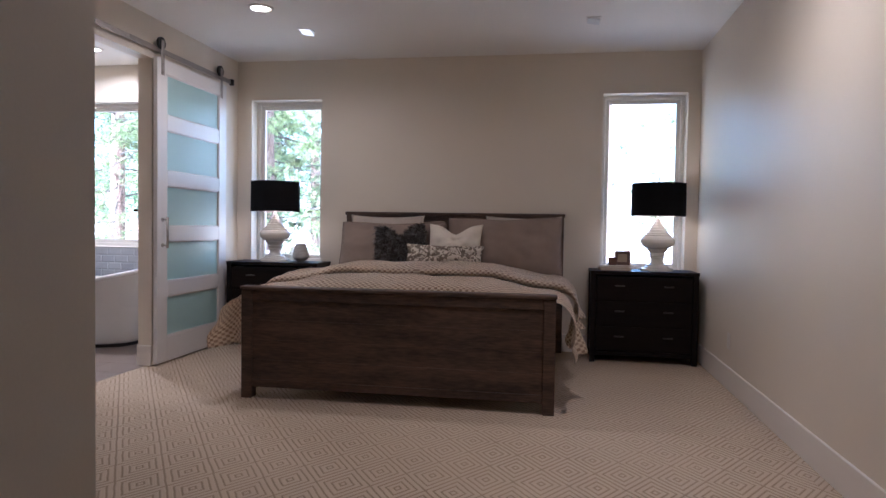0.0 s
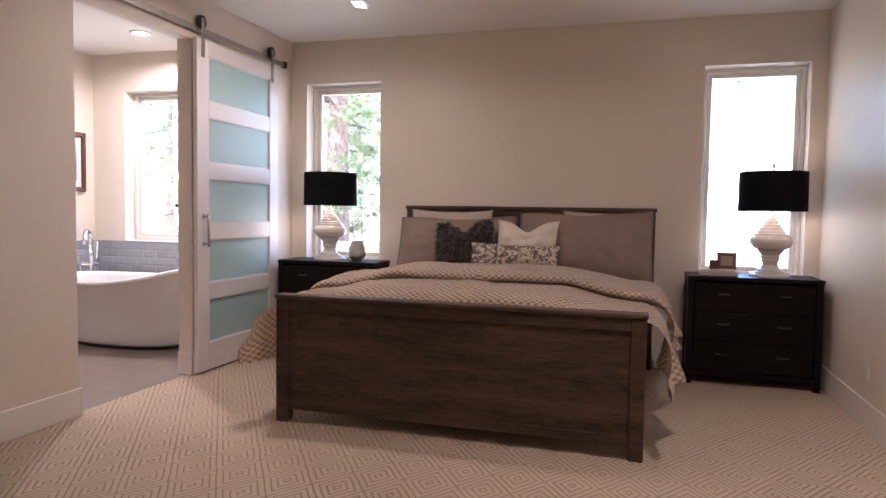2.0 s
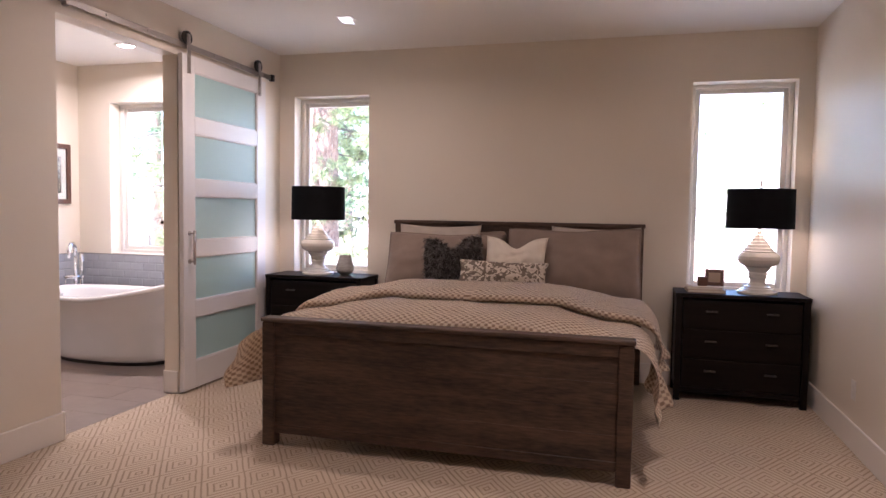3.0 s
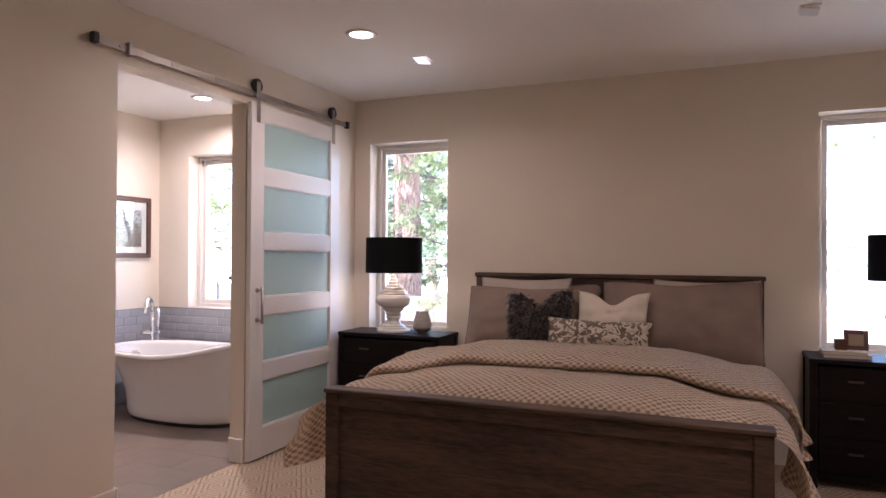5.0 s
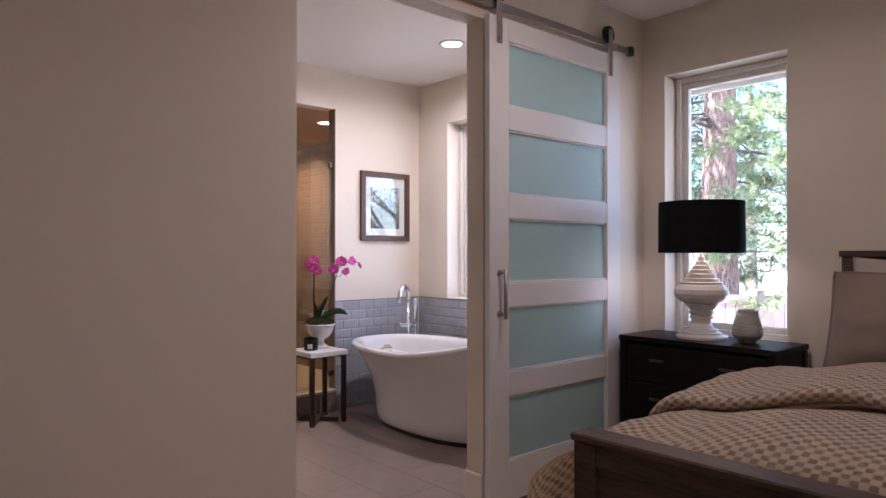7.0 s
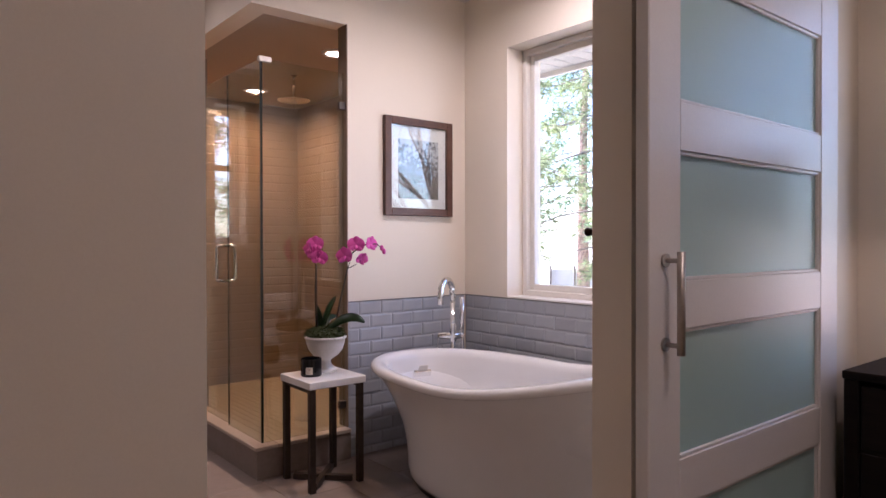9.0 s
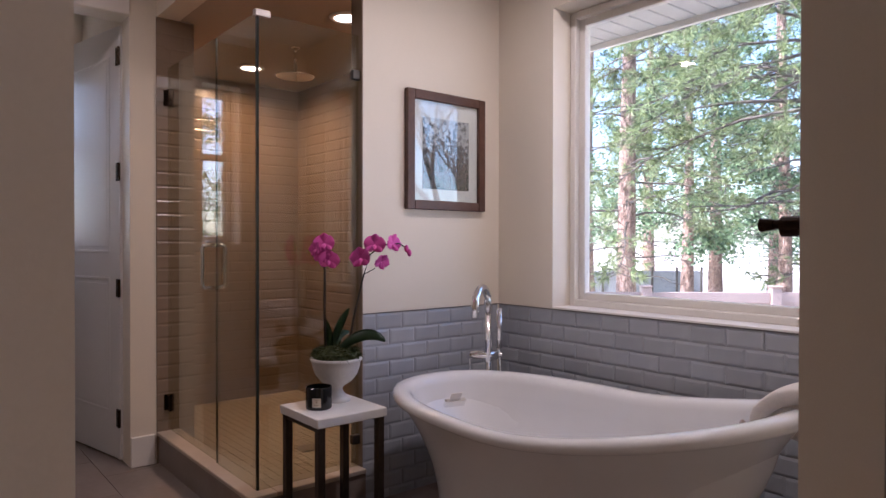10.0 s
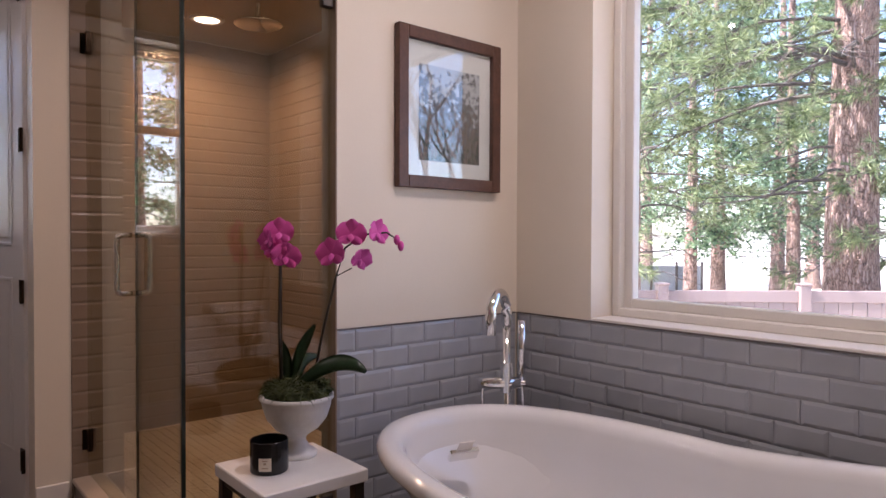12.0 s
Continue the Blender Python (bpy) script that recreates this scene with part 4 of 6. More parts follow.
# the second fitting in each room is an added, unseen fill light
for lx, ly in BED_LIGHT_AND_FILL + BATH_LIGHT_AND_FILL:
    downlight(lx, ly, CEIL, "round white recessed ceiling light, some added as fill, lit warm")
for lx, ly in SHOWER_LIGHTS:
    downlight(lx, ly, SOFFIT + 0.004, "round recessed shower light, lit warm")
# weak emission makes the left square fixture read whiter than the ceiling
M_GLOW = emitter("pale_glow", (1.0, 0.95, 0.90), 0.14)
for x, y, lit in ((-2.04, 5.41, True), (0.305, 5.36, False)):
    sp = tagged(empty("square_ceiling_fixture", (x, y, CEIL)), "small square white ceiling fixture, " + ("given a weak glow" if lit else "without glow"), "ceiling light", group="square ceiling lights")
    part("frame", bx(-0.055, 0.055, -0.055, 0.055, -0.006, 0, bevel=0.002), M_TRIM, sp)
    gr = part("lens", bx(-0.046, 0.046, -0.046, 0.046, -0.006, 0.0, bevel=0.001), M_GLOW if lit else M_SATIN, sp, "tilted square plate")
    gr.location, gr.rotation_euler = (0, 0, -0.02), (radians(-8), radians(8), 0)

# zebra bench
M_ZEBRA = bpy.data.materials.new("zebra_hide")
n, l, b = nodes_of(M_ZEBRA)
tc = n.new("ShaderNodeTexCoord")
wv = n.new("ShaderNodeTexWave")
wv.inputs["Scale"].default_value, wv.inputs["Distortion"].default_value, wv.inputs["Detail"].default_value, wv.inputs["Detail Scale"].default_value = 5.5, 5, 1, 1.6
wv.bands_direction = "X"
l.new(tc.outputs["Object"], wv.inputs["Vector"])
rp = n.new("ShaderNodeValToRGB")
rp.color_ramp.elements[0].position, rp.color_ramp.elements[0].color = 0.47, (0.012, 0.011, 0.010, 1)
rp.color_ramp.elements[1].position, rp.color_ramp.elements[1].color = 0.53, (0.62, 0.56, 0.48, 1)
l.new(wv.outputs[0], rp.inputs[0])
l.new(rp.outputs[0], b.inputs["Base Color"])
b.inputs["Roughness"].default_value = 0.85


def zebra_bench():
    o = tagged(empty("bench"), "black and cream zebra-striped upholstered bench by the wall", "bench")
    part("cushion", bx(-3.06, -2.58, 1.75, 2.865, 0.36, 0.498, bevel=0.035, segs=4), M_ZEBRA, o, smooth=True)
    part("seat_frame", bx(-3.04, -2.60, 1.78, 2.84, 0.30, 0.36, bevel=0.004), M_NSWOOD, o)
    for x in (-3.03, -2.655):
        for y in (1.80, 2.78):
            part("leg", bx(x, x + 0.045, y, y + 0.045, 0, 0.30, bevel=0.004), M_NSWOOD, o)


zebra_bench()

# ---- bathroom ----
def tub():
    """Freestanding oval tub with raised ends and a rolled rim."""
    cx, cy, N = -4.42, 5.755, 72
    hl, hw = 0.85, 0.465
    o = tagged(empty("bathtub"), "white freestanding oval soaking tub with a rolled rim", "bathtub")

    def ring_z(c, base, k):
        # height of the rim along the length: dip between raised ends
        return base + k * (0.008 * max(0, -c) ** 2 + 0.15 * max(0, c) ** 1.5)

    def loop(bm, a, bb, z, k=0.0, p=2.4):
        vs = []
        for i in range(N):
            q = 2 * math.pi * i / N
            c, s = math.cos(q), math.sin(q)
            x = math.copysign(abs(c) ** (2 / p), c)
            y = math.copysign(abs(s) ** (2 / p), s)
            vs.append(bm.verts.new((cx + a * x, cy + bb * y, ring_z(x, z, k))))
        return vs

    def skin(bm, loops, cap0=True, cap1=True):
        for a, b_ in zip(loops, loops[1:]):
            for i in range(N):
                bm.faces.new((a[i], a[(i + 1) % N], b_[(i + 1) % N], b_[i]))
        if cap0:
            bm.faces.new(loops[0][::-1])
        if cap1:
            bm.faces.new(loops[-1])

    bm = bmesh.new()
    ls = [loop(bm, 0.570, 0.295, 0.030), loop(bm, 0.588, 0.312, 0.035), loop(bm, 0.597, 0.321, 0.055), loop(bm, 0.604, 0.328, 0.10)]
    for k in range(1, 9):
        t = k / 8
        ls.append(loop(bm, 0.604 + 0.214 * t ** 2.5, 0.328 + 0.118 * t ** 1.9, 0.10 + 0.460 * t, t ** 1.5))
    skin(bm, ls, True, False)
    part("outer_shell", bm, M_ACRYLIC, o, smooth=True)
    bm = bmesh.new()
    ls = []
    for da, dz in ((-0.045, 0.004), (-0.008, 0.003), (-0.002, 0.006), (0.001, 0.013), (0.002, 0.024), (-0.002, 0.034), (-0.010, 0.041), (-0.024, 0.0445), (-0.046, 0.044), (-0.064, 0.038), (-0.078, 0.024), (-0.086, 0.002)):
        ls.append(loop(bm, hl + da, hw + da * 0.95, 0.556 + dz, 1.0))
    for k in range(1, 9):
        t = k / 8
        ls.append(loop(bm, hl - 0.09 - 0.26 * t ** 1.5, hw - 0.086 - 0.10 * t ** 1.6, 0.564 - 0.39 * t ** 0.8, 1 - t))
    skin(bm, ls, False, True)
    part("rim_and_basin", bm, M_ACRYLIC, o, smooth=True)
    bm = bmesh.new()
    skin(bm, [loop(bm, 0.572, 0.29, 0.0), loop(bm, 0.572, 0.29, 0.034)])
    part("plinth", bm, M_BLACK, o, "dark recessed base")
    ov = part("overflow", bx(-0.050, 0.050, -0.009, 0.009, -0.020, 0.020, bevel=0.003), M_CHROME, o, "chrome slot overflow")
    ov.matrix_world = pose(-5.052, 5.735, 0.508, 34, 0, 74)
    tg = part("paper_tag", bx(-0.026, 0.026, -0.003, 0.0, 0.018, 0.058), M_TRIM, o, "small white paper tag")
    tg.matrix_world = pose(-5.058, 5.735, 0.512, 38, 0, 74)
    return o


tub()
M_TOWEL = surface("white_terry", (0.62, 0.56, 0.50), (0.72, 0.66, 0.60), 1.0, grain=260, cloud=12, bump=0.9, depth=0.004)


def towel():
    o = tagged(empty("towel"), "folded cream bath towel draped over the tub end", "towel")
    for k in range(3):
        bm = bmesh.new()
        rows = []
        for i in range(19):
            a = math.pi * (0.0 + 1.0 * i / 18)
            row = []
            for j in range(15):
                w = abs(j / 7 - 1)
                r = (0.158 - 0.044 * k) * (1 - 0.10 * w ** 6)
                yy = 5.92 + k * 0.014 + 0.31 * (j / 14 - 0.5) * (1 - 0.05 * k)
                x = -3.605 - 1.02 * r * math.cos(a) + 0.006 * noise.noise((i * 0.5, j * 0.4, k))
                z = 0.655 + r * math.sin(a) + 0.006 * noise.noise((i * 0.5, j * 0.5, k + 4))
                row.append(bm.verts.new((x, yy, z)))
            rows.append(row)
        for p, q in zip(rows, rows[1:]):
            for j in range(14):
                bm.faces.new((p[j], p[j + 1], q[j + 1], q[j]))
        bmesh.ops.recalc_face_normals(bm, faces=bm.faces[:])
        bmesh.ops.solidify(bm, geom=bm.faces[:], thickness=0.041)
        part("fold", bm, M_TOWEL, o, smooth=True)


towel()
tagged(part("wash_glove", bx(-0.05, 0.05, -0.035, 0.035, 0, 0.012, bevel=0.005), M_TAUPE), "small folded grey washcloth on the towel", "washcloth").matrix_world = pose(-3.80, 5.90, 0.615, 0, 38, 20)


def tub_filler():
    o = tagged(empty("tub_filler", (-5.175, 6.055, 0)), "chrome floor-standing gooseneck tub filler with hand shower", "faucet")
    d = Vector((0.424, -0.889, 0)).normalized()
    side = Vector((-0.645, -0.764, 0))
    part("riser", tube([(0, 0, 0), (0, 0, 0.90)], 0.014, steps=18), M_CHROME, o, smooth=True)
    part("floor_flange", lathe([(0.0, 0), (0.045, 0), (0.045, 0.008), (0.02, 0.014), (0, 0.014)], 28), M_CHROME, o, smooth=True)
    pts = [Vector((0, 0, 0.88))]
    for k in range(15):
        a = math.pi * k / 14
        pts.append(Vector((0, 0, 0.92)) + d * (0.085 - 0.085 * math.cos(a)) + Vector((0, 0, 0.085 * math.sin(a))))
    pts.append(Vector((0, 0, 0.87)) + d * 0.172)
    part("spout", tube(pts, 0.019, steps=18), M_CHROME, o, smooth=True)
    vb = part("valve_body", tube([side * 0.105 + Vector((0, 0, 0.672)), side * -0.05 + Vector((0, 0, 0.672))], 0.021, steps=20), M_CHROME, o, smooth=True)
    part("lever", tube([side * 0.088 + Vector((0, 0, 0.66)), side * 0.088 + Vector((0, 0, 0.59))], 0.004), M_CHROME, vb)
    part("collar", lathe([(0.0, 0.64), (0.022, 0.64), (0.022, 0.745), (0.0, 0.745)], 24), M_CHROME, o)
    hs = part("hand_shower", tube([side * -0.055 + Vector((0, 0, 0.705)), side * -0.055 + Vector((0, 0, 0.90))], 0.014, steps=18), M_CHROME, o, smooth=True)
    part("cradle", tube([side * -0.03 + Vector((0, 0, 0.672)), side * -0.068 + Vector((0, 0, 0.672))], 0.012, steps=14), M_CHROME, o)
    part("hose", tube(arc(side * -0.055 + Vector((0, 0, 0.70)), side * -0.09 + Vector((0, 0, 0.25)), side * -0.01 + Vector((0, 0, 0.35)), 14), 0.006, steps=8), M_CHROME, hs, smooth=True)


tub_filler()


def side_table():
    o = tagged(empty("side_table"), "small side table with white stone top and dark bronze legs", "table")
    x0, x1, y0, y1, h = -5.368, -5.048, 5.048, 5.368, 0.545
    part("tabletop", bx(x0, x1, y0, y1, h - 0.036, h, bevel=0.003), M_MARBLE, o, "white stone slab")
    mt = surface("bronze_steel", (0.055, 0.042, 0.034), (0.085, 0.066, 0.052), 0.35, 0.8, grain=50, cloud=5, bump=0.05)
    s = 0.031
    for x in (x0 + 0.008, x1 - 0.008 - s):
        for y in (y0 + 0.008, y1 - 0.008 - s):
            part("leg", bx(x, x + s, y, y + s, 0, h - 0.036, bevel=0.002), mt, o)
    part("stretcher", bx(x0 + 0.034, x1 - 0.034, y0 + 0.012, y0 + 0.030, h - 0.056, h - 0.037), mt, o)
    part("stretcher", bx(x0 + 0.034, x1 - 0.034, y1 - 0.030, y1 - 0.012, h - 0.056, h - 0.037), mt, o)
    for sg in (1, -1):
        half = 0.5 * math.hypot(x1 - x0 - 0.10, y1 - y0 - 0.10)
        bar = part("cross_bar", bx(-half, half, -0.014, 0.014, 0.002, 0.032 - 0.001 * sg, bevel=0.002), mt, o)
        bar.matrix_world = pose((x0 + x1) / 2, (y0 + y1) / 2, 0, 0, 0, 45 * sg)


side_table()


# orchid in an urn
def orchid():
    at = Vector((-5.283, 5.267, 0.545))
    R = Vector((0.652, 0.758, 0))
    F = Vector((0.758, -0.652, 0))
    o = tagged(empty("orchid", at), "magenta orchid with two stems in a white footed urn", "plant")
    plaster = surface("white_plaster_urn", (0.62, 0.60, 0.57), (0.72, 0.70, 0.67), 0.7, grain=60, cloud=8, bump=0.35, depth=0.002)
    prof = [(0, 0), (0.056, 0), (0.058, 0.010), (0.050, 0.018), (0.034, 0.030), (0.026, 0.046), (0.025, 0.056), (0.034, 0.066), (0.062, 0.085), (0.085, 0.115), (0.096, 0.150), (0.098, 0.170), (0.105, 0.174), (0.105, 0.184), (0.096, 0.186), (0.088, 0.176), (0, 0.170)]
    part("urn", lathe([(r * 1.05, z) for r, z in prof], 44), plaster, o, "chalky white footed urn", smooth=True)
    rnd = random.Random(3)
    moss = surface("moss", (0.016, 0.024, 0.007), (0.075, 0.09, 0.024), 1.0, grain=90, cloud=20, bump=0.6, depth=0.004)
    bm = bmesh.new()
    bmesh.ops.create_icosphere(bm, subdivisions=4, radius=1)
    for v in bm.verts:
        w = 1 + 0.16 * noise.noise(v.co * 4) + 0.10 * noise.noise(v.co * 11)
        v.co = Vector((v.co.x * 0.098 * w, v.co.y * 0.098 * w, max(0.165, 0.185 + v.co.z * 0.048 * w)))
    for _ in range(1300):
        a, rr = rnd.uniform(0, 6.28), 0.104 * math.sqrt(rnd.random())
        z = 0.188 + 0.044 * math.sqrt(max(0, 1 - (rr / 0.106) ** 2))
        p = Vector((rr * math.cos(a), rr * math.sin(a), z))
        q = p + Vector((rnd.uniform(-1, 1) + 0.6 * math.cos(a), rnd.uniform(-1, 1) + 0.6 * math.sin(a), rnd.uniform(-0.5, 0.8))).normalized() * rnd.uniform(0.012, 0.034)
        if rr > 0.095:
            q.z -= 0.02
        sd = Vector((rnd.uniform(-1, 1), rnd.uniform(-1, 1), rnd.uniform(-1, 1))).normalized() * 0.0022
        bm.faces.new([bm.verts.new(c) for c in (p - sd, p + sd, q)])
    part("moss", bm, moss, o, "clump of green moss")
    leafm = surface("orchid_leaf", (0.016, 0.040, 0.016), (0.035, 0.075, 0.028), 0.32, grain=30, cloud=7, bump=0.1)

    def leaf(p0, p1, p2, w):
        bm = bmesh.new()
        pts = arc(p0, p1, p2, 16)
        rows = []
        for i, p in enumerate(pts):
            t = i / 16
            d = (pts[min(i + 1, 16)] - pts[max(i - 1, 0)]).normalized()
            s = d.cross(F).normalized() if abs(d.dot(F)) < 0.95 else R
            s = (s * 0.75 + F * 0.5).normalized()
            nn = d.cross(s).normalized()
            ww = w * math.sin(math.pi * min(1, t * 0.93 + 0.05)) ** 0.6
            rows.append([bm.verts.new(p + s * ww * k + nn * (0.25 * ww * k * k)) for k in (-1, -0.5, 0, 0.5, 1)])
        for a, b_ in zip(rows, rows[1:]):
            for k in range(4):
                bm.faces.new((a[k], a[k + 1], b_[k + 1], b_[k]))
        bmesh.ops.solidify(bm, geom=bm.faces[:], thickness=0.002)
        part("leaf", bm, leafm, o, smooth=True)

    Z = Vector((0, 0, 1))
    leaf(R * -0.02 + Z * 0.215, R * 0.00 + Z * 0.33, R * 0.055 + Z * 0.395, 0.022)
    leaf(R * -0.03 + Z * 0.215, R * -0.035 + Z * 0.28, R * -0.05 + Z * 0.345 - F * 0.01, 0.024)
    leaf(R * 0.00 + Z * 0.21 + F * 0.02, R * 0.13 + Z * 0.34 + F * 0.04, R * 0.215 + Z * 0.262 + F * 0.05, 0.027)
    leaf(R * -0.01 + Z * 0.21 - F * 0.03, R * -0.03 + Z * 0.28 - F * 0.10, R * 0.03 + Z * 0.27 - F * 0.17, 0.024)
    stem = surface("dark_stem", (0.022, 0.016, 0.012), (0.045, 0.036, 0.020), 0.5, grain=50, cloud=9, bump=0.1)
    part("stem", tube([R * -0.048 + Z * 0.20, R * -0.054 + Z * 0.40, R * -0.050 + Z * 0.58, R * -0.046 + Z * 0.66, R * -0.06 + Z * 0.69], 0.0045, steps=8), stem, o, smooth=True)
    part("stake", tube([R * -0.044 + Z * 0.20, R * -0.048 + Z * 0.62], 0.002, steps=6), stem, o)
    part("stem", tube([R * 0.045 + Z * 0.20, R * 0.075 + Z * 0.36, R * 0.115 + Z * 0.53, R * 0.145 + Z * 0.625, R * 0.20 + Z * 0.665, R * 0.27 + Z * 0.672, R * 0.31 + Z * 0.645], 0.0046, steps=8, taper=0.5), stem, o, smooth=True)
    part("twig", tube([R * 0.118 + Z * 0.54, R * 0.165 + Z * 0.565], 0.002, steps=6), stem, o)
    petal = bpy.data.materials.new("orchid_petal")
    nn_, ll_, bb_ = nodes_of(petal)
    nz = nn_.new("ShaderNodeTexNoise")
    nz.inputs["Scale"].default_value = 60
    rr_ = nn_.new("ShaderNodeValToRGB")
    rr_.color_ramp.elements[0].color, rr_.color_ramp.elements[1].color = (0.55, 0.028, 0.28, 1), (0.80, 0.14, 0.50, 1)
    ll_.new(nz.outputs[0], rr_.inputs[0])
    ll_.new(rr_.outputs[0], bb_.inputs["Base Color"])
    bb_.inputs["Roughness"].default_value = 0.55
    bb_.inputs["Subsurface Weight"].default_value = 0.15
    bb_.inputs["Subsurface Radius"].default_value = (0.01, 0.004, 0.006)

    def flower(c, facing, size, spin=0.0):
        fo = None
        f = facing.normalized()
        u = f.cross(Z).normalized()
        v = u.cross(f)
        for kind, ang, ln, wd in (("petal", 8, 1.0, 1.25), ("petal", 172, 1.0, 1.25), ("sepal", 90, 0.95, 0.85), ("sepal", 222, 0.9, 0.75), ("sepal", 318, 0.9, 0.75), ("lip", 270, 0.5, 0.4)):
            a = radians(ang + spin)
            d = u * math.cos(a) + v * math.sin(a)
            s = f.cross(d)
            bm = bmesh.new()
            rows = []
            for i in range(7):
                t = i / 6
                ww = size * wd * 0.55 * math.sin(math.pi * (0.08 + 0.90 * t)) ** 0.6
                lift = f * size * (0.22 * t * t if kind != "lip" else 0.5 * t - 0.2 * t * t)
                rows.append([bm.verts.new(c + d * size * ln * t + s * ww * k + lift - f * size * 0.12 * k * k) for k in (-1, -0.5, 0, 0.5, 1)])
            for a_, b_ in zip(rows, rows[1:]):
                for k in range(4):
                    bm.faces.new((a_[k], a_[k + 1], b_[k + 1], b_[k]))
            pt = part(kind, bm, petal, fo or o, smooth=True)
            if fo is None:
                fo = pt
                fo.name = "flower"

    for a, z, f, s, sp in ((0.165, 0.668, F + R * 0.1, 0.047, 5), (0.105, 0.610, F - R * 0.4, 0.050, -8), (0.245, 0.672, F * 0.6 + R * 0.8, 0.043, 12), (0.195, 0.592, F * 0.6 + R * 0.6 - Z * 0.4, 0.040, 20),
                           (-0.050, 0.672, F + Z * 0.1, 0.046, 0), (-0.030, 0.600, F + R * 0.2 - Z * 0.2, 0.046, 10), (-0.088, 0.648, F - R * 0.9, 0.038, -10), (-0.062, 0.622, F - R * 0.2, 0.040, 15)):
        flower(R * a + Z * z + F * 0.012, f, s, sp)
    for a, z in ((0.300, 0.650), (0.312, 0.632), (-0.085, 0.610)):
        bm = bmesh.new()
        bmesh.ops.create_icosphere(bm, subdivisions=2, radius=1)
        for v in bm.verts:
            v.co = R * a + Z * z + Vector((v.co.x * 0.010, v.co.y * 0.010, v.co.z * 0.016))
        part("bud", bm, petal, o, smooth=True)


orchid()


def candle():
    o = tagged(empty("candle", (-5.215, 5.145, 0.545)), "black glass candle jar with a small cream label", "candle")
    jar = surface("black_glass", (0.006, 0.006, 0.006), (0.010, 0.010, 0.010), 0.12, grain=10, cloud=4, bump=0)
    part("jar", lathe([(0, 0), (0.050, 0), (0.053, 0.004), (0.053, 0.088), (0.051, 0.090), (0.049, 0.088), (0.049, 0.066), (0, 0.066)], 36), jar, o, smooth=False)
    bm = bmesh.new()
    a0 = math.atan2(-0.62, 0.78)
    cols = []
    for k in range(7):
        a = a0 + radians(-19 + 38 * k / 6)
        cols.append([bm.verts.new((0.0538 * math.cos(a), 0.0538 * math.sin(a), z)) for z in (0.014, 0.050)])
    for p, q in zip(cols, cols[1:]):
        bm.faces.new((p[0], q[0], q[1], p[1]))
    part("label", bm, M_IVORY, o, "small cream paper label")
    bm = bmesh.new()
    for z, w in ((0.041, 8), (0.032, 4), (0.0215, 9)):
        cs = [[bm.verts.new((0.0541 * math.cos(a0 + radians(s * w)), 0.0541 * math.sin(a0 + radians(s * w)), z + dz)) for dz in (0, 0.003 if w > 4 else 0.006)] for s in (-1, 0, 1)]
        for p, q in zip(cs, cs[1:]):
            bm.faces.new((p[0], q[0], q[1], p[1]))
    part("print", bm, M_BOOK2, o, "small tan printed marks")


candle()

# framed print
M_PRINT = bpy.data.materials.new("landscape_print")
n, l, b = nodes_of(M_PRINT)
tc = n.new("ShaderNodeTexCoord")
n1, n2 = n.new("ShaderNodeTexNoise"), n.new("ShaderNodeTexNoise")
n1.inputs["Scale"].default_value, n1.inputs["Detail"].default_value = 9, 8
n2.inputs["Scale"].default_value, n2.inputs["Detail"].default_value = 45, 6
l.new(tc.outputs["Object"], n1.inputs["Vector"])
l.new(tc.outputs["Object"], n2.inputs["Vector"])
sp = n.new("ShaderNodeSeparateXYZ")
l.new(tc.outputs["Object"], sp.inputs[0])
grad = math_node("MULTIPLY_ADD", sp.outputs[2], 2.0, -3.85)
mixv = math_node("ADD", math_node("MULTIPLY_ADD", n2.outputs[0], 1.6, grad), math_node("MULTIPLY", n1.outputs[0], 0.9))
rp = n.new("ShaderNodeValToRGB")
cr = rp.color_ramp
cr.elements[0].position, cr.elements[0].color = 0.25, (0.020, 0.024, 0.020, 1)
cr.elements[1].position, cr.elements[1].color = 1.0, (0.46, 0.47, 0.49, 1)
for ps, c in ((0.42, (0.06, 0.075, 0.055, 1)), (0.56, (0.19, 0.13, 0.105, 1)), (0.66, (0.075, 0.078, 0.08, 1)), (0.84, (0.17, 0.175, 0.185, 1))):
    e = cr.elements.new(ps)
    e.color = c
l.new(mixv, rp.inputs[0])
l.new(rp.outputs[0], b.inputs["Base Color"])
b.inputs["Roughness"].default_value = 0.6


def picture():
    y0, y1, z0, z1 = 5.738, 6.255, 1.386, 1.978
    o = tagged(empty("framed_picture"), "framed dark landscape print in a wide white mat", "picture")
    bm = bmesh.new()
    fw = 0.046
    for r in ((y0, y0 + fw, z0, z1), (y1 - fw, y1, z0, z1), (y0 + fw, y1 - fw, z0, z0 + fw), (y0 + fw, y1 - fw, z1 - fw, z1)):
        box(bm, XP + 0.002, XP + 0.032, *r, bevel=0.003)
    part("frame", bm, M_FRAMEW, o, "dark walnut frame")
    part("mat", bx(XP + 0.004, XP + 0.012, y0 + fw, y1 - fw, z0 + fw, z1 - fw), M_MARBLE, o, "white paper mat")
    part("print", bx(XP + 0.0122, XP + 0.0132, y0 + 0.105, y1 - 0.105, z0 + 0.105, z1 - 0.128), M_PRINT, o, "dark grey and rust landscape print")
    pn = part("glazing", bx(XP + 0.018, XP + 0.0195, y0 + fw, y1 - fw, z0 + fw, z1 - fw), M_PICGLASS, o, "reflective glass")
    pn.visible_shadow = False


picture()

# ---- shower ----
XC = -5.46                        # shower glass corner
XD = -5.917                       # joint between the glass door and the fixed panel
ZC = 0.172                        # top of the shower curb


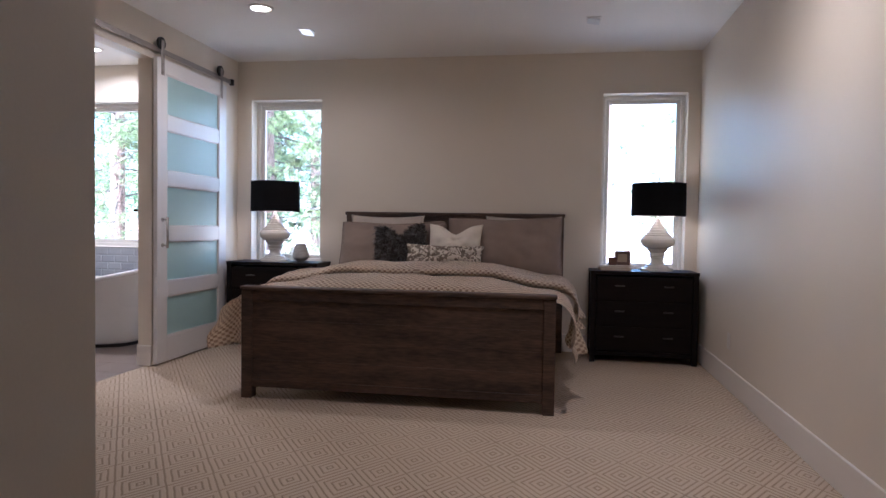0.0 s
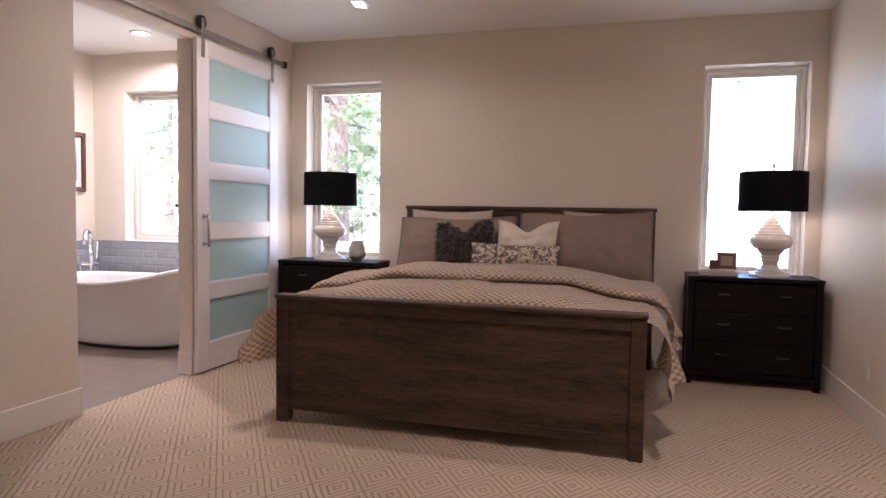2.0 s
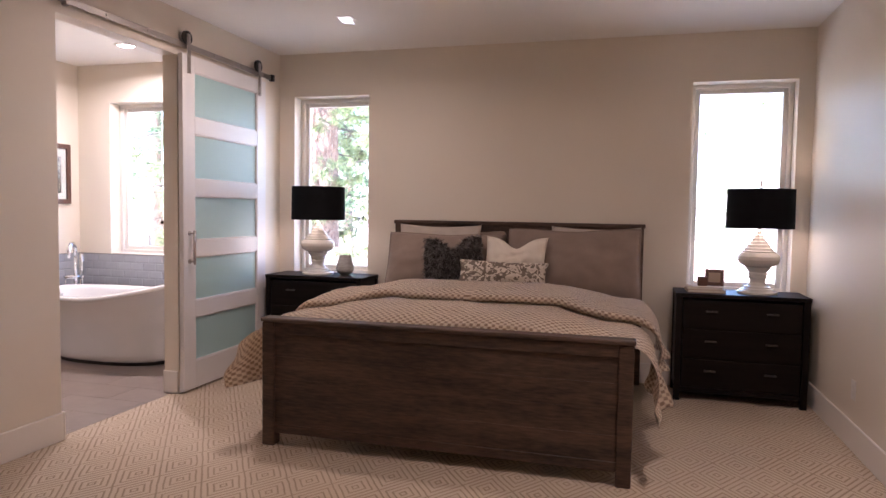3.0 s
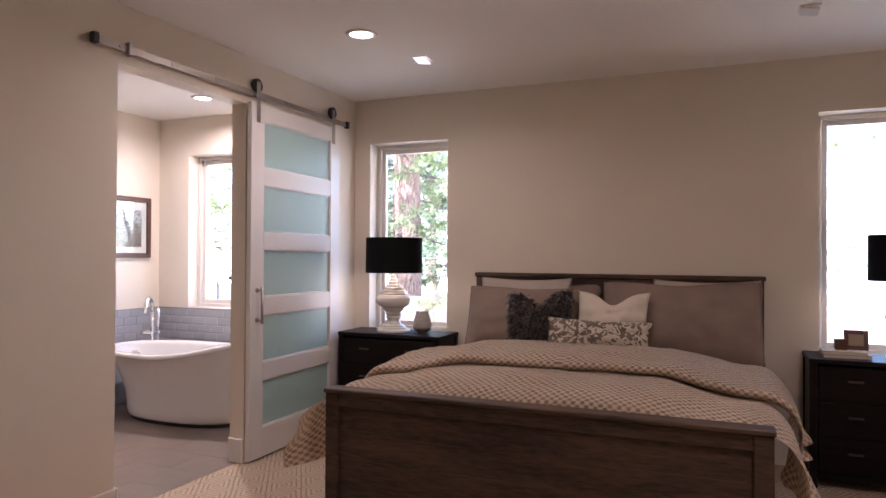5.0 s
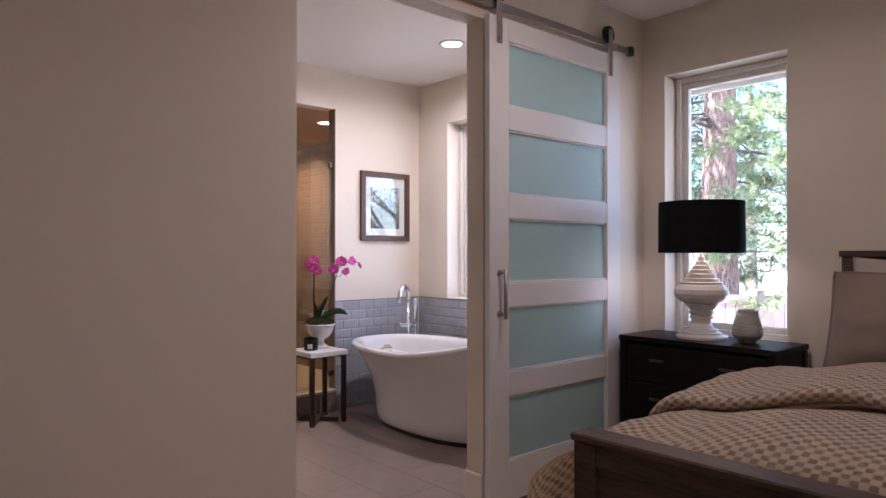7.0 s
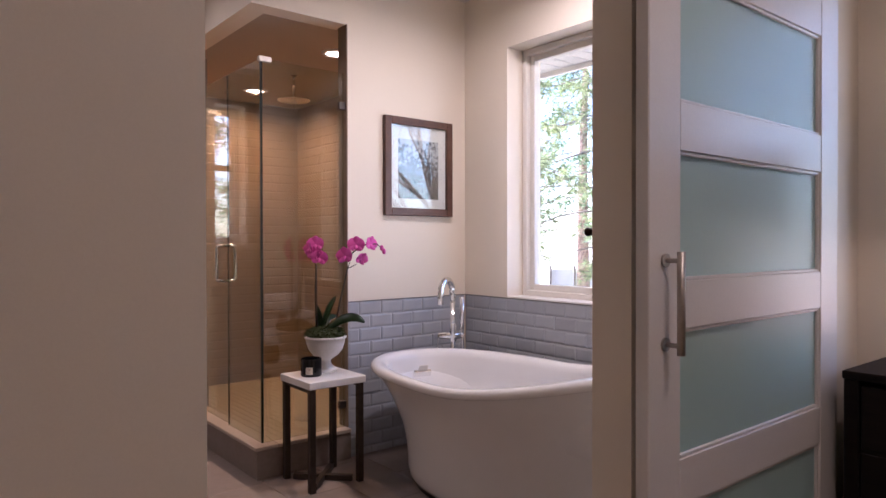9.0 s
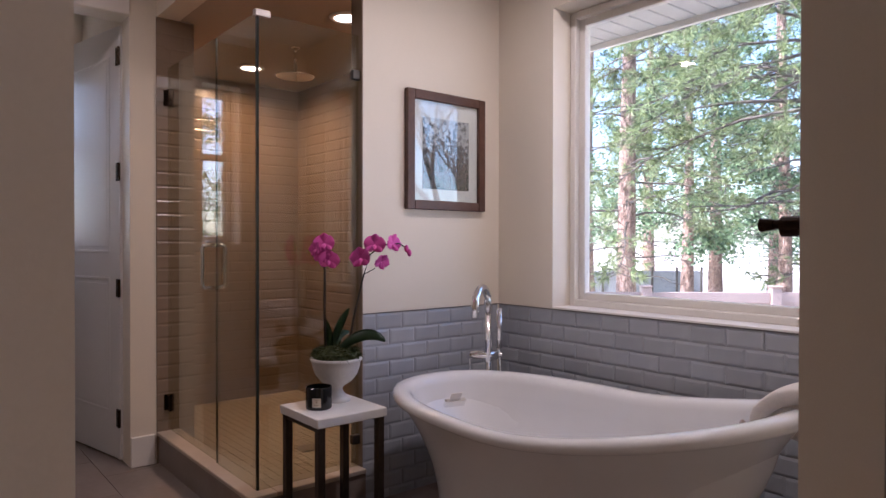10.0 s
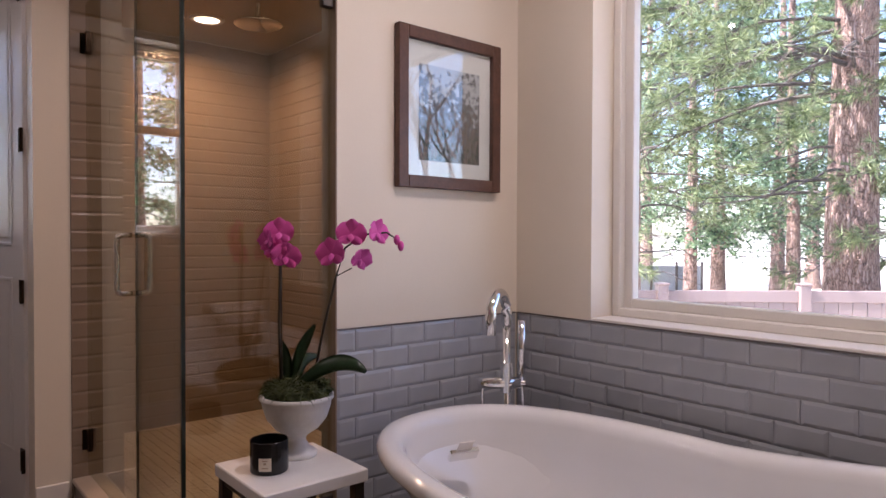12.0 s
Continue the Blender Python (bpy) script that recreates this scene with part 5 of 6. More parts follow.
def shower_enclosure():
    o = tagged(empty("shower_enclosure"), "frameless glass shower enclosure with a hinged door", "shower")
    zt, zb = 2.185, ZC + 0.001
    def pane_part(name, bm, parent, label=""):
        p = part(name, bm, M_SHGLASS, parent, label)
        p.visible_shadow = False
        return p
    dr = pane_part("door", bx(XH + 0.012, XD - 0.003, YG - 0.005, YG + 0.005, zb + 0.01, zt), o, "clear tempered glass door")
    pane_part("fixed_panel", bx(XD + 0.003, XC - 0.006, YG - 0.005, YG + 0.005, zb, zt), o)
    pane_part("return_panel", bx(XC - 0.005, XC + 0.005, YG + 0.006, YSH - 0.003, zb, zt), o)
    edge = surface("glass_edge", (0.010, 0.016, 0.013), (0.020, 0.030, 0.024), 0.15, grain=20, cloud=4, bump=0)
    part("corner_seal", bx(XC - 0.006, XC + 0.005, YG - 0.006, YG + 0.005, zb, zt), edge, o, "dark glass corner joint")
    part("door_edge", bx(XD - 0.002, XD + 0.002, YG - 0.004, YG + 0.004, zb, zt), edge, o)
    part("corner_clip", bx(XC - 0.014, XC + 0.014, YG - 0.014, YG + 0.055, zt - 0.016, zt + 0.014, bevel=0.003), M_STEEL, o, "steel glass clip")
    for z in (0.33, 2.02):
        hg = part("hinge", bx(XH + 0.001, XH + 0.055, YG - 0.014, YG + 0.014, z - 0.045, z + 0.045, bevel=0.003), M_BRONZE, o, "dark metal glass hinge")
        part("hinge_plate", bx(XH + 0.001, XH + 0.010, YG - 0.028, YG + 0.028, z - 0.045, z + 0.045, bevel=0.002), M_BRONZE, hg)
    for z in (0.30, 2.00):
        part("wall_clip", bx(XC - 0.014, XC + 0.014, YSH - 0.045, YSH - 0.001, z - 0.022, z + 0.022, bevel=0.003), M_PULL, o)
    for sg in (-1, 1):
        yy = YG + sg * 0.055
        hx, z0, z1 = -5.957, 1.003, 1.207
        pts = [(hx, YG + sg * 0.006, z0)] + arc((hx, yy - sg * 0.022, z0), (hx, yy, z0), (hx, yy, z0 + 0.022), 6) + arc((hx, yy, z1 - 0.022), (hx, yy, z1), (hx, yy - sg * 0.022, z1), 6) + [(hx, YG + sg * 0.006, z1)]
        part("pull_handle", tube(pts, 0.0095, steps=14), M_NICKEL, dr, "brushed steel D-shaped handle", smooth=True)


shower_enclosure()


def shower_curb():
    o = tagged(empty("shower_curb"), "low tiled shower curb with a pale stone cap", "curb", kind="structure")
    bm = bmesh.new()
    box(bm, XH, XC + 0.055, YG - 0.055, YG + 0.055, -0.008, ZC - 0.021)
    box(bm, XC - 0.055, XC + 0.055, YG + 0.055, YSH, -0.008, ZC - 0.021)
    part("curb_face", bm, M_FTILE, o, "dark grey-brown tile face")
    bm = bmesh.new()
    box(bm, XH, XC + 0.065, YG - 0.065, YG + 0.06, ZC - 0.02, ZC, bevel=0.003)
    box(bm, XC - 0.06, XC + 0.065, YG + 0.0605, YSH, ZC - 0.02, ZC, bevel=0.003)
    part("curb_cap", bm, M_CAP, o, "pale stone cap")


shower_curb()
sf = structure("floor_shower", bx(XW, XC - 0.055, YG + 0.055, YN, -0.14, 0.003), M_SHGROUT, "small beige mosaic shower floor", "floor")
bm = bmesh.new()
for i in range(48):
    for j in range(26):
        x, y = XH - 1.15 + i * 0.0508, YG + 0.06 + j * 0.0508
        if x + 0.048 > XC - 0.056 or (y < 5.13 and x < XH + 0.01):
            continue
        box(bm, x, x + 0.0475, y, y + 0.0475, 0.0028, 0.006)
ob = part("mosaic_tile", bm, M_SHFLOOR, sf, "beige mosaic tiles")
ob["kind"] = "stuff"


def rain_head():
    o = tagged(empty("rain_shower_head", (-6.655, 5.775, 0)), "round chrome rain shower head hanging from the ceiling", "shower head")
    part("arm", tube([(0, 0, SOFFIT + 0.004), (0, 0, 2.31)], 0.011, steps=14), M_CHROME, o, smooth=True)
    part("flange", lathe([(0, 2.452), (0.03, 2.452), (0.03, 2.463), (0, 2.463)], 24), M_CHROME, o)
    part("head", lathe([(0, 2.268), (0.116, 2.268), (0.120, 2.272), (0.117, 2.278), (0.04, 2.288), (0.018, 2.315), (0, 2.315)], 40), M_CHROME, o, smooth=True)


rain_head()
o = tagged(empty("hand_shower_head", (XW + 0.015, 5.30, 1.95)), "chrome wall-mounted shower head on the tile", "shower head")
part("arm", tube([(-0.002, 0, 0), (0.10, 0, 0.02), (0.15, 0, -0.03)], 0.010), M_CHROME, o, smooth=True)
part("head", tube([(0.15, 0, -0.03), (0.185, 0, -0.075)], 0.020, steps=18, taper=2.0), M_CHROME, o, smooth=True)
part("flange", tube([(0.0, 0, 0), (0.006, 0, 0)], 0.028, steps=20), M_CHROME, o)
tagged(part("floor_drain", bx(-6.39, -6.27, 5.63, 5.75, 0.0062, 0.010, bevel=0.001), M_STEEL), "square steel floor drain in the mosaic", "drain")



# ---- toilet room door ----
def toilet_door():
    d = tagged(empty("door_1"), "white two-panel door standing open into the toilet room", "door", kind="structure")
    w, t, h = 0.735, 0.036, 2.42
    bm = box(bmesh.new(), 0, w, -t, 0, 0.012, h, bevel=0.002)
    leaf_ = part("leaf", bm, M_DOOR, d)
    for z0, z1 in ((0.26, 1.02), (1.16, 2.26)):
        bm = bmesh.new()
        for r in ((0.115, 0.130, z0, z1), (w - 0.130, w - 0.115, z0, z1), (0.130, w - 0.130, z0, z0 + 0.015), (0.130, w - 0.130, z1 - 0.015, z1)):
            box(bm, r[0], r[1], 0.0005, 0.004, r[2], r[3], bevel=0.0015)
        box(bm, 0.15, w - 0.15, 0.0005, 0.0025, z0 + 0.035, z1 - 0.035, bevel=0.001)
        part("panel_moulding", bm, M_DOOR, leaf_)
    for z in (0.24, 0.965, 1.61, 2.25):
        hg = part("hinge", tube([(-0.004, 0.008, z - 0.05), (-0.004, 0.008, z + 0.05)], 0.008, steps=10), M_BRONZE, d, "dark bronze hinge")
        part("hinge_leaf", bx(0.0, 0.04, 0.0005, 0.004, z - 0.05, z + 0.05), M_BRONZE, hg)
    hd = part("lever_handle", tube([(w - 0.065, 0.0, 0.95), (w - 0.065, 0.05, 0.95), (w - 0.19, 0.052, 0.95)], 0.009, steps=10), M_BRONZE, d, "dark bronze lever handle", smooth=True)
    part("rosette", tube([(w - 0.065, 0.0005, 0.95), (w - 0.065, 0.01, 0.95)], 0.028, steps=20), M_BRONZE, hd)
    d.matrix_world = pose(-6.785, 4.775, 0, 0, 0, 192)
    return d


toilet_door()
trim = bmesh.new()
box(trim, XH, XH + 0.014, 3.955, 4.03, 0, 2.52, bevel=0.003)
box(trim, XH, XH + 0.014, 4.03, 4.79, 2.44, 2.52, bevel=0.003)
structure("trim_1", trim, M_TRIM, "flat white casing round the toilet room doorway", "trim")


def wall_hook():
    o = tagged(empty("robe_hook", (XLB, 5.06, 1.25)), "dark bronze robe hook on the bathroom wall", "hook")
    part("post", tube([(0, 0, 0), (-0.085, 0, 0)], 0.019, steps=20), M_BRONZE, o, smooth=False)
    part("neck", tube([(-0.085, 0, 0.004), (-0.105, 0, 0.004)], 0.009, steps=14), M_BRONZE, o)
    part("tip", tube([(-0.100, 0, 0.004), (-0.125, 0, 0.003)], 0.010, steps=16, taper=1.35), M_BRONZE, o)
    part("backplate", tube([(0, 0, 0), (-0.008, 0, 0)], 0.032, steps=24), M_BRONZE, o)


wall_hook()

# ---- outside: roof, yard, fence, trees ----
GZ = -1.0
structure("foundation", bx(XW - 0.25, XR + 0.25, -2.35, YNO, GZ, -0.151), M_GROUT, "plain concrete house foundation", "foundation")
# unseen slab; its overhang is sized to block sun at the west window
structure("roof", bx(XW - 0.60, XR + 0.60, -3.0, 7.42, 2.99, 3.2), M_BLACK, "dark flat roof slab, unseen, overhanging to block sun", "roof")
M_SOFFIT = surface("soffit_vinyl", (0.55, 0.53, 0.49), (0.62, 0.60, 0.56), 0.5, grain=80, cloud=3, bump=0.05)
sof = structure("soffit", bx(XW - 0.60, XR + 0.60, YNO + 0.001, 7.40, 2.545, 2.56), M_BLACK, "cream slatted soffit under the eave", "soffit")
x = XW - 0.59
while x < XR + 0.48:
    part("slat", bx(x, x + 0.118, YNO + 0.004, 7.395, 2.532, 2.546, bevel=0.004), M_SOFFIT, sof)
    x += 0.127
structure("fascia", bx(XW - 0.60, XR + 0.60, 7.40, 7.43, 2.50, 2.99), M_TRIM, "white fascia board at the roof edge", "fascia")
# unseen west soffit, added to keep sun out of the toilet room
structure("shade_soffit_west", bx(XW - 0.60, XW - 0.252, -3.0, YNO, 2.545, 2.57), M_SOFFIT, "cream soffit added to shade the west window", "soffit")

M_GROUND = surface("dry_ground", (0.46, 0.41, 0.33), (0.60, 0.55, 0.46), 0.95, grain=6, cloud=0.25, bump=0.4, depth=0.03)
bm = bmesh.new()
vs = [bm.verts.new(c) for c in ((-2000, -2000, GZ), (2000, -2000, GZ), (2000, 2000, GZ), (-2000, 2000, GZ))]
bm.faces.new(vs)
structure("ground", bm, M_GROUND, "pale dry ground with needles and short grass", "ground")

M_FENCE = surface("tan_vinyl_fence", (0.35, 0.255, 0.225), (0.41, 0.305, 0.27), 0.45, grain=60, cloud=1.5, bump=0.05)
CORNER = Vector((-3.45, 16.5, 0))
FD = Vector((0.652, 0.758, 0))


def fence(start, d, count, pitch, top, label):
    o = tagged(empty("fence"), label, "fence")
    turn = math.degrees(math.atan2(d.y, d.x))
    me_post = me_board = me_rail = me_cap = None
    nb = 9
    for i in range(count + 1):
        p = start + d * pitch * i
        m = pose(p.x, p.y, 0, 0, 0, turn)
        if me_post is None:
            ob = part("post", bx(-0.065, 0.065, -0.065, 0.065, GZ, top + 0.07, bevel=0.006), M_FENCE, o)
            me_post = ob.data
            oc = part("post_cap", bx(-0.078, 0.078, -0.078, 0.078, top + 0.07, top + 0.10, bevel=0.012), M_FENCE, o)
            me_cap = oc.data
        else:
            ob, oc = new("post", me_post), new("post_cap", me_cap)
            ob.parent, oc.parent = o, o
        ob.matrix_world = m
        oc.matrix_world = m
        if i == count:
            break
        for z in (GZ + 0.12, top - 0.13):
            if me_rail is None:
                ob = part("rail", bx(0.066, pitch - 0.066, -0.025, 0.025, 0, 0.14, bevel=0.005), M_FENCE, o)
                me_rail = ob.data
            else:
                ob = new("rail", me_rail)
                ob.parent = o
            ob.matrix_world = m @ pose(0, 0, z)
        bw_ = (pitch - 0.14) / nb
        for k in range(nb):
            if me_board is None:
                ob = part("board", bx(0.002, bw_ - 0.004, -0.011, 0.011, GZ + 0.261, top - 0.131, bevel=0.003), M_FENCE, o)
                me_board = ob.data
            else:
                ob = new("board", me_board)
                ob.parent = o
            ob.matrix_world = m @ pose(0.07 + bw_ * k, 0, 0)


fence(CORNER - FD * 1.68 * 13, FD, 13, 1.68, 0.57, "tan vinyl privacy fence with capped posts behind the yard")
fence(CORNER + Vector((1.75, 0, 0)), Vector((1, 0, 0)), 5, 1.75, 0.57, "tan vinyl privacy fence along the far yard edge")

M_BARK = bpy.data.materials.new("pine_bark")
n, l, b = nodes_of(M_BARK)
tc, mp = n.new("ShaderNodeTexCoord"), n.new("ShaderNodeMapping")
mp.inputs["Scale"].default_value = (1, 1, 0.15)
l.new(tc.outputs["Object"], mp.inputs[0])
vo, nz = n.new("ShaderNodeTexVoronoi"), n.new("ShaderNodeTexNoise")
vo.feature = "DISTANCE_TO_EDGE"
vo.inputs["Scale"].default_value = 23
nz.inputs["Scale"].default_value, nz.inputs["Detail"].default_value = 14, 8
wp = n.new("ShaderNodeVectorMath")
wp.operation = "MULTIPLY_ADD"
wp.inputs[1].default_value = (0.08, 0.08, 0.08)
l.new(nz.outputs["Color"], wp.inputs[0])
l.new(mp.outputs[0], wp.inputs[2])
l.new(wp.outputs[0], vo.inputs["Vector"])
l.new(tc.outputs["Object"], nz.inputs["Vector"])
hh = math_node("ADD", math_node("MULTIPLY", vo.outputs[0], 2.6), math_node("MULTIPLY_ADD", nz.outputs[0], 0.7, -0.3))
rp = n.new("ShaderNodeValToRGB")
rp.color_ramp.elements[0].color, rp.color_ramp.elements[1].color = (0.075, 0.052, 0.042, 1), (0.50, 0.37, 0.315, 1)
e = rp.color_ramp.elements.new(0.4)
e.color = (0.40, 0.25, 0.19, 1)
rp.color_ramp.elements[2].position = 0.9
l.new(hh, rp.inputs[0])
l.new(rp.outputs[0], b.inputs["Base Color"])
b.inputs["Roughness"].default_value = 0.95
bp = n.new("ShaderNodeBump")
bp.inputs["Strength"].default_value, bp.inputs["Distance"].default_value = 0.7, 0.025
l.new(hh, bp.inputs["Height"])
l.new(bp.outputs[0], b.inputs["Normal"])
M_TWIG = surface("grey_twig", (0.08, 0.065, 0.055), (0.17, 0.14, 0.12), 0.95, grain=60, cloud=6, bump=0.3)


def foliage(name, c1, c2):
    m = bpy.data.materials.new(name)
    m.use_nodes = True
    n, l = m.node_tree.nodes, m.node_tree.links
    b = n["Principled BSDF"]
    gi = n.new("ShaderNodeNewGeometry")
    rp = n.new("ShaderNodeValToRGB")
    rp.color_ramp.elements[0].color, rp.color_ramp.elements[1].color = (*c1, 1), (*c2, 1)
    l.new(gi.outputs["Random Per Island"], rp.inputs[0])
    l.new(rp.outputs[0], b.inputs["Base Color"])
    b.inputs["Roughness"].default_value = 0.5
    tr, mx = n.new("ShaderNodeBsdfTranslucent"), n.new("ShaderNodeMixShader")
    l.new(rp.outputs[0], tr.inputs[0])
    mx.inputs[0].default_value = 0.35
    l.new(b.outputs[0], mx.inputs[1])
    l.new(tr.outputs[0], mx.inputs[2])
    l.new(mx.outputs[0], n["Material Output"].inputs[0])
    return m


M_NEEDLE = foliage("pine_needles", (0.07, 0.11, 0.045), (0.46, 0.52, 0.25))
M_CEDAR = foliage("cedar_sprays", (0.04, 0.085, 0.045), (0.30, 0.42, 0.22))


def mesh_from(name, verts, faces, material, parent, label=""):
    me = bpy.data.meshes.new(name)
    me.from_pydata(verts, [], faces)
    me.materials.append(material)
    ob = new(name, me)
    ob.parent = parent
    if label:
        ob["label"] = label
    return ob


def tuft(V, Fc, rg, c, d, ln, wd, count):
    """A burst of needles round direction d."""
    dirs = rg.normal(size=(count, 3)) * 0.62 + np.array(d) * 0.75
    dirs /= np.linalg.norm(dirs, axis=1)[:, None]
    side = np.cross(dirs, rg.normal(size=(count, 3)))
    side /= np.linalg.norm(side, axis=1)[:, None]
    L = ln * rg.uniform(0.7, 1.1, count)[:, None]
    k0 = len(V)
    base = np.array(c)
    a = base + side * wd * 0.5
    b_ = base - side * wd * 0.5
    t = base + dirs * L
    t[:, 2] -= 0.12 * ln
    for i in range(count):
        V.extend((tuple(a[i]), tuple(b_[i]), tuple(t[i])))
        Fc.append((k0 + 3 * i, k0 + 3 * i + 1, k0 + 3 * i + 2))


def spray(V, Fc, rg, c, d, ln, wd, count):
    """A flat drooping spray of small leaves."""
    d = np.array(d)
    up = np.array((0, 0, 1.0))
    s = np.cross(d, up)
    s /= np.linalg.norm(s) + 1e-6
    for i in range(count):
        t = (i + rg.uniform()) / count
        p = np.array(c) + d * ln * t + s * rg.normal() * ln * 0.28 * (1 - 0.6 * t) + up * (-0.35 * ln * t * t + rg.normal() * ln * 0.08)
        q = (d * rg.uniform(0.3, 1) + s * rg.normal() * 0.8 + up * rg.normal() * 0.5)
        q /= np.linalg.norm(q)
        r = np.cross(q, rg.normal(size=3))
        r /= np.linalg.norm(r) + 1e-6
        k0 = len(V)
        V.extend((tuple(p - r * wd * 0.5), tuple(p + q * wd * 1.1 + r * 0.001), tuple(p + r * wd * 0.5), tuple(p - q * wd * 0.6)))
        Fc.append((k0, k0 + 1, k0 + 2, k0 + 3))


def tree(x, y, height, radius, start, limbs, reach, seed, label, kind="pine", ln=0.20, wd=0.010, count=26, tufts=16, lean=(0, 0), dead=4, stop=1.0, sweep=None):
    """A conifer: tapered ridged trunk, limbs that droop and fork, and a crown of needle bursts or sprays."""
    rg = np.random.default_rng(seed)
    o = tagged(empty("pine_tree" if kind == "pine" else "cedar_tree", (x, y, GZ)), label, "tree", group="trees behind the fence")
    bm = bmesh.new()
    rings, N, H = [], 26, 26
    def axis(t):
        return Vector((lean[0] * t * height + 0.12 * math.sin(t * 5 + seed) * t, lean[1] * t * height + 0.12 * math.cos(t * 4 + seed) * t, t * height))
    def rad(t):
        return radius * (1.0 - 0.86 * t) * (1 + 0.28 * math.exp(-t * height / 0.5))
    for i in range(H + 1):
        t = (i / H) ** 1.3
        c = axis(t)
        rings.append([bm.verts.new((c.x + rad(t) * (1 + 0.07 * noise.noise((k * 0.9, t * height * 0.8, seed))) * math.cos(2 * math.pi * k / N), c.y + rad(t) * (1 + 0.07 * noise.noise((k * 0.9, t * height * 0.8, seed))) * math.sin(2 * math.pi * k / N), c.z - (0.1 if i == 0 else 0))) for k in range(N)])
    for a, b_ in zip(rings, rings[1:]):
        for k in range(N):
            bm.faces.new((a[k], a[(k + 1) % N], b_[(k + 1) % N], b_[k]))
    part("trunk", bm, M_BARK, o, "fissured reddish grey bark", smooth=True)
    lb = bmesh.new()
    V, Fc = [], []
    for i in range(limbs + dead):
        isdead = i >= limbs
        t = (start + (stop * height - start) * ((i + rg.uniform(0, 0.8)) / max(1, limbs)) ** 1.15) / height if not isdead else rg.uniform(max(0.06, start / height * 0.55), start / height * 1.25)
        t = min(t, 0.985)
        az = i * 2.399 + rg.uniform(-0.5, 0.5) + seed
        if sweep is not None and rg.uniform() < 0.55:
            az = sweep + rg.uniform(-0.8, 0.8)
        L = reach * (1 - 0.72 * max(0, t - start / height) / (1.001 - start / height)) * rg.uniform(0.65, 1.1) * (0.55 if isdead else 1)
        d = Vector((math.cos(az), math.sin(az), 0))
        p0 = axis(t) + d * rad(t) * 0.7
        rise = rg.uniform(-0.05, 0.22)
        pts = []
        for k in range(8):
            s = k / 7
            pts.append(p0 + d * L * s + Vector((0, 0, L * (rise * s - 0.34 * s * s))) + Vector((noise.noise((s * 2.5, i, seed)), noise.noise((s * 2.5, i, seed + 9)), noise.noise((s * 3, i, seed + 5)))) * 0.16 * L * s)
        tube(pts, max(0.011, rad(t) * 0.065 + 0.0045 * L), bm=lb, steps=6, taper=0.15)
        for k in range(tufts if not isdead else 6):
            s = rg.uniform(0.22, 1.0) ** 0.8
            j = min(6, int(s * 7))
            q = pts[j].lerp(pts[j + 1], s * 7 - j)
            sd = Vector((-d.y, d.x, 0)) * rg.choice((-1, 1))
            tl = L * rg.uniform(0.10, 0.34) * (1.15 - 0.6 * s)
            dv = (d * rg.uniform(0.3, 1) + sd * rg.uniform(0.2, 1) + Vector((0, 0, rg.uniform(-0.55, 0.25)))).normalized()
            e_ = q + dv * tl
            tube([q, q.lerp(e_, 0.5) + Vector((0, 0, -0.05 * tl)), e_], 0.010 if not isdead else 0.007, bm=lb, steps=4, taper=0.4)
            if isdead:
                continue
            if kind == "pine":
                for m_ in range(2):
                    tuft(V, Fc, rg, q.lerp(e_, 1.0 - 0.42 * m_), dv, ln, wd, count)
            else:
                spray(V, Fc, rg, q, dv, tl + ln, wd, count)
    part("limbs", lb, M_TWIG, o, "bare grey limbs and twigs")
    mesh_from("crown", V, Fc, M_NEEDLE if kind == "pine" else M_CEDAR, o, "open crown of long green needles" if kind == "pine" else "feathery green sprays")
    return o


EYE0, FW, RT = Vector((-3.006, 3.95, 0)), Vector((-0.758, 0.652, 0)), Vector((0.652, 0.758, 0))


def spot(depth, side):
    """A place in the yard: metres out along the bathroom's diagonal and across it."""
    return EYE0 + FW * depth + RT * side


p = spot(11.0, 6.25)
tree(p.x, p.y, 17, 0.42, 4.3, 44, 4.2, 11, "tall ponderosa pine with thick reddish bark behind the fence", tufts=26, ln=0.22, wd=0.014, count=24, dead=12, stop=0.62, sweep=math.atan2(-0.758, -0.652))
p = spot(15.0, 3.9)
tree(p.x, p.y, 16, 0.23, 2.6, 40, 3.8, 5, "slender ponderosa pine with an open crown", tufts=22, ln=0.24, wd=0.018, count=20, dead=8, stop=0.7)
p = spot(9.6, -1.4)
tree(p.x, p.y, 13, 0.20, 2.7, 32, 3.4, 23, "young ponderosa pine with long drooping needles", tufts=24, ln=0.23, wd=0.014, count=24, dead=3, stop=0.7, sweep=math.atan2(0.6, 0.8))
tree(-5.5, 15.9, 11, 0.14, 1.6, 40, 2.6, 61, "young pine with dense bright needles", tufts=22, ln=0.21, wd=0.018, count=16, dead=2, stop=0.8)
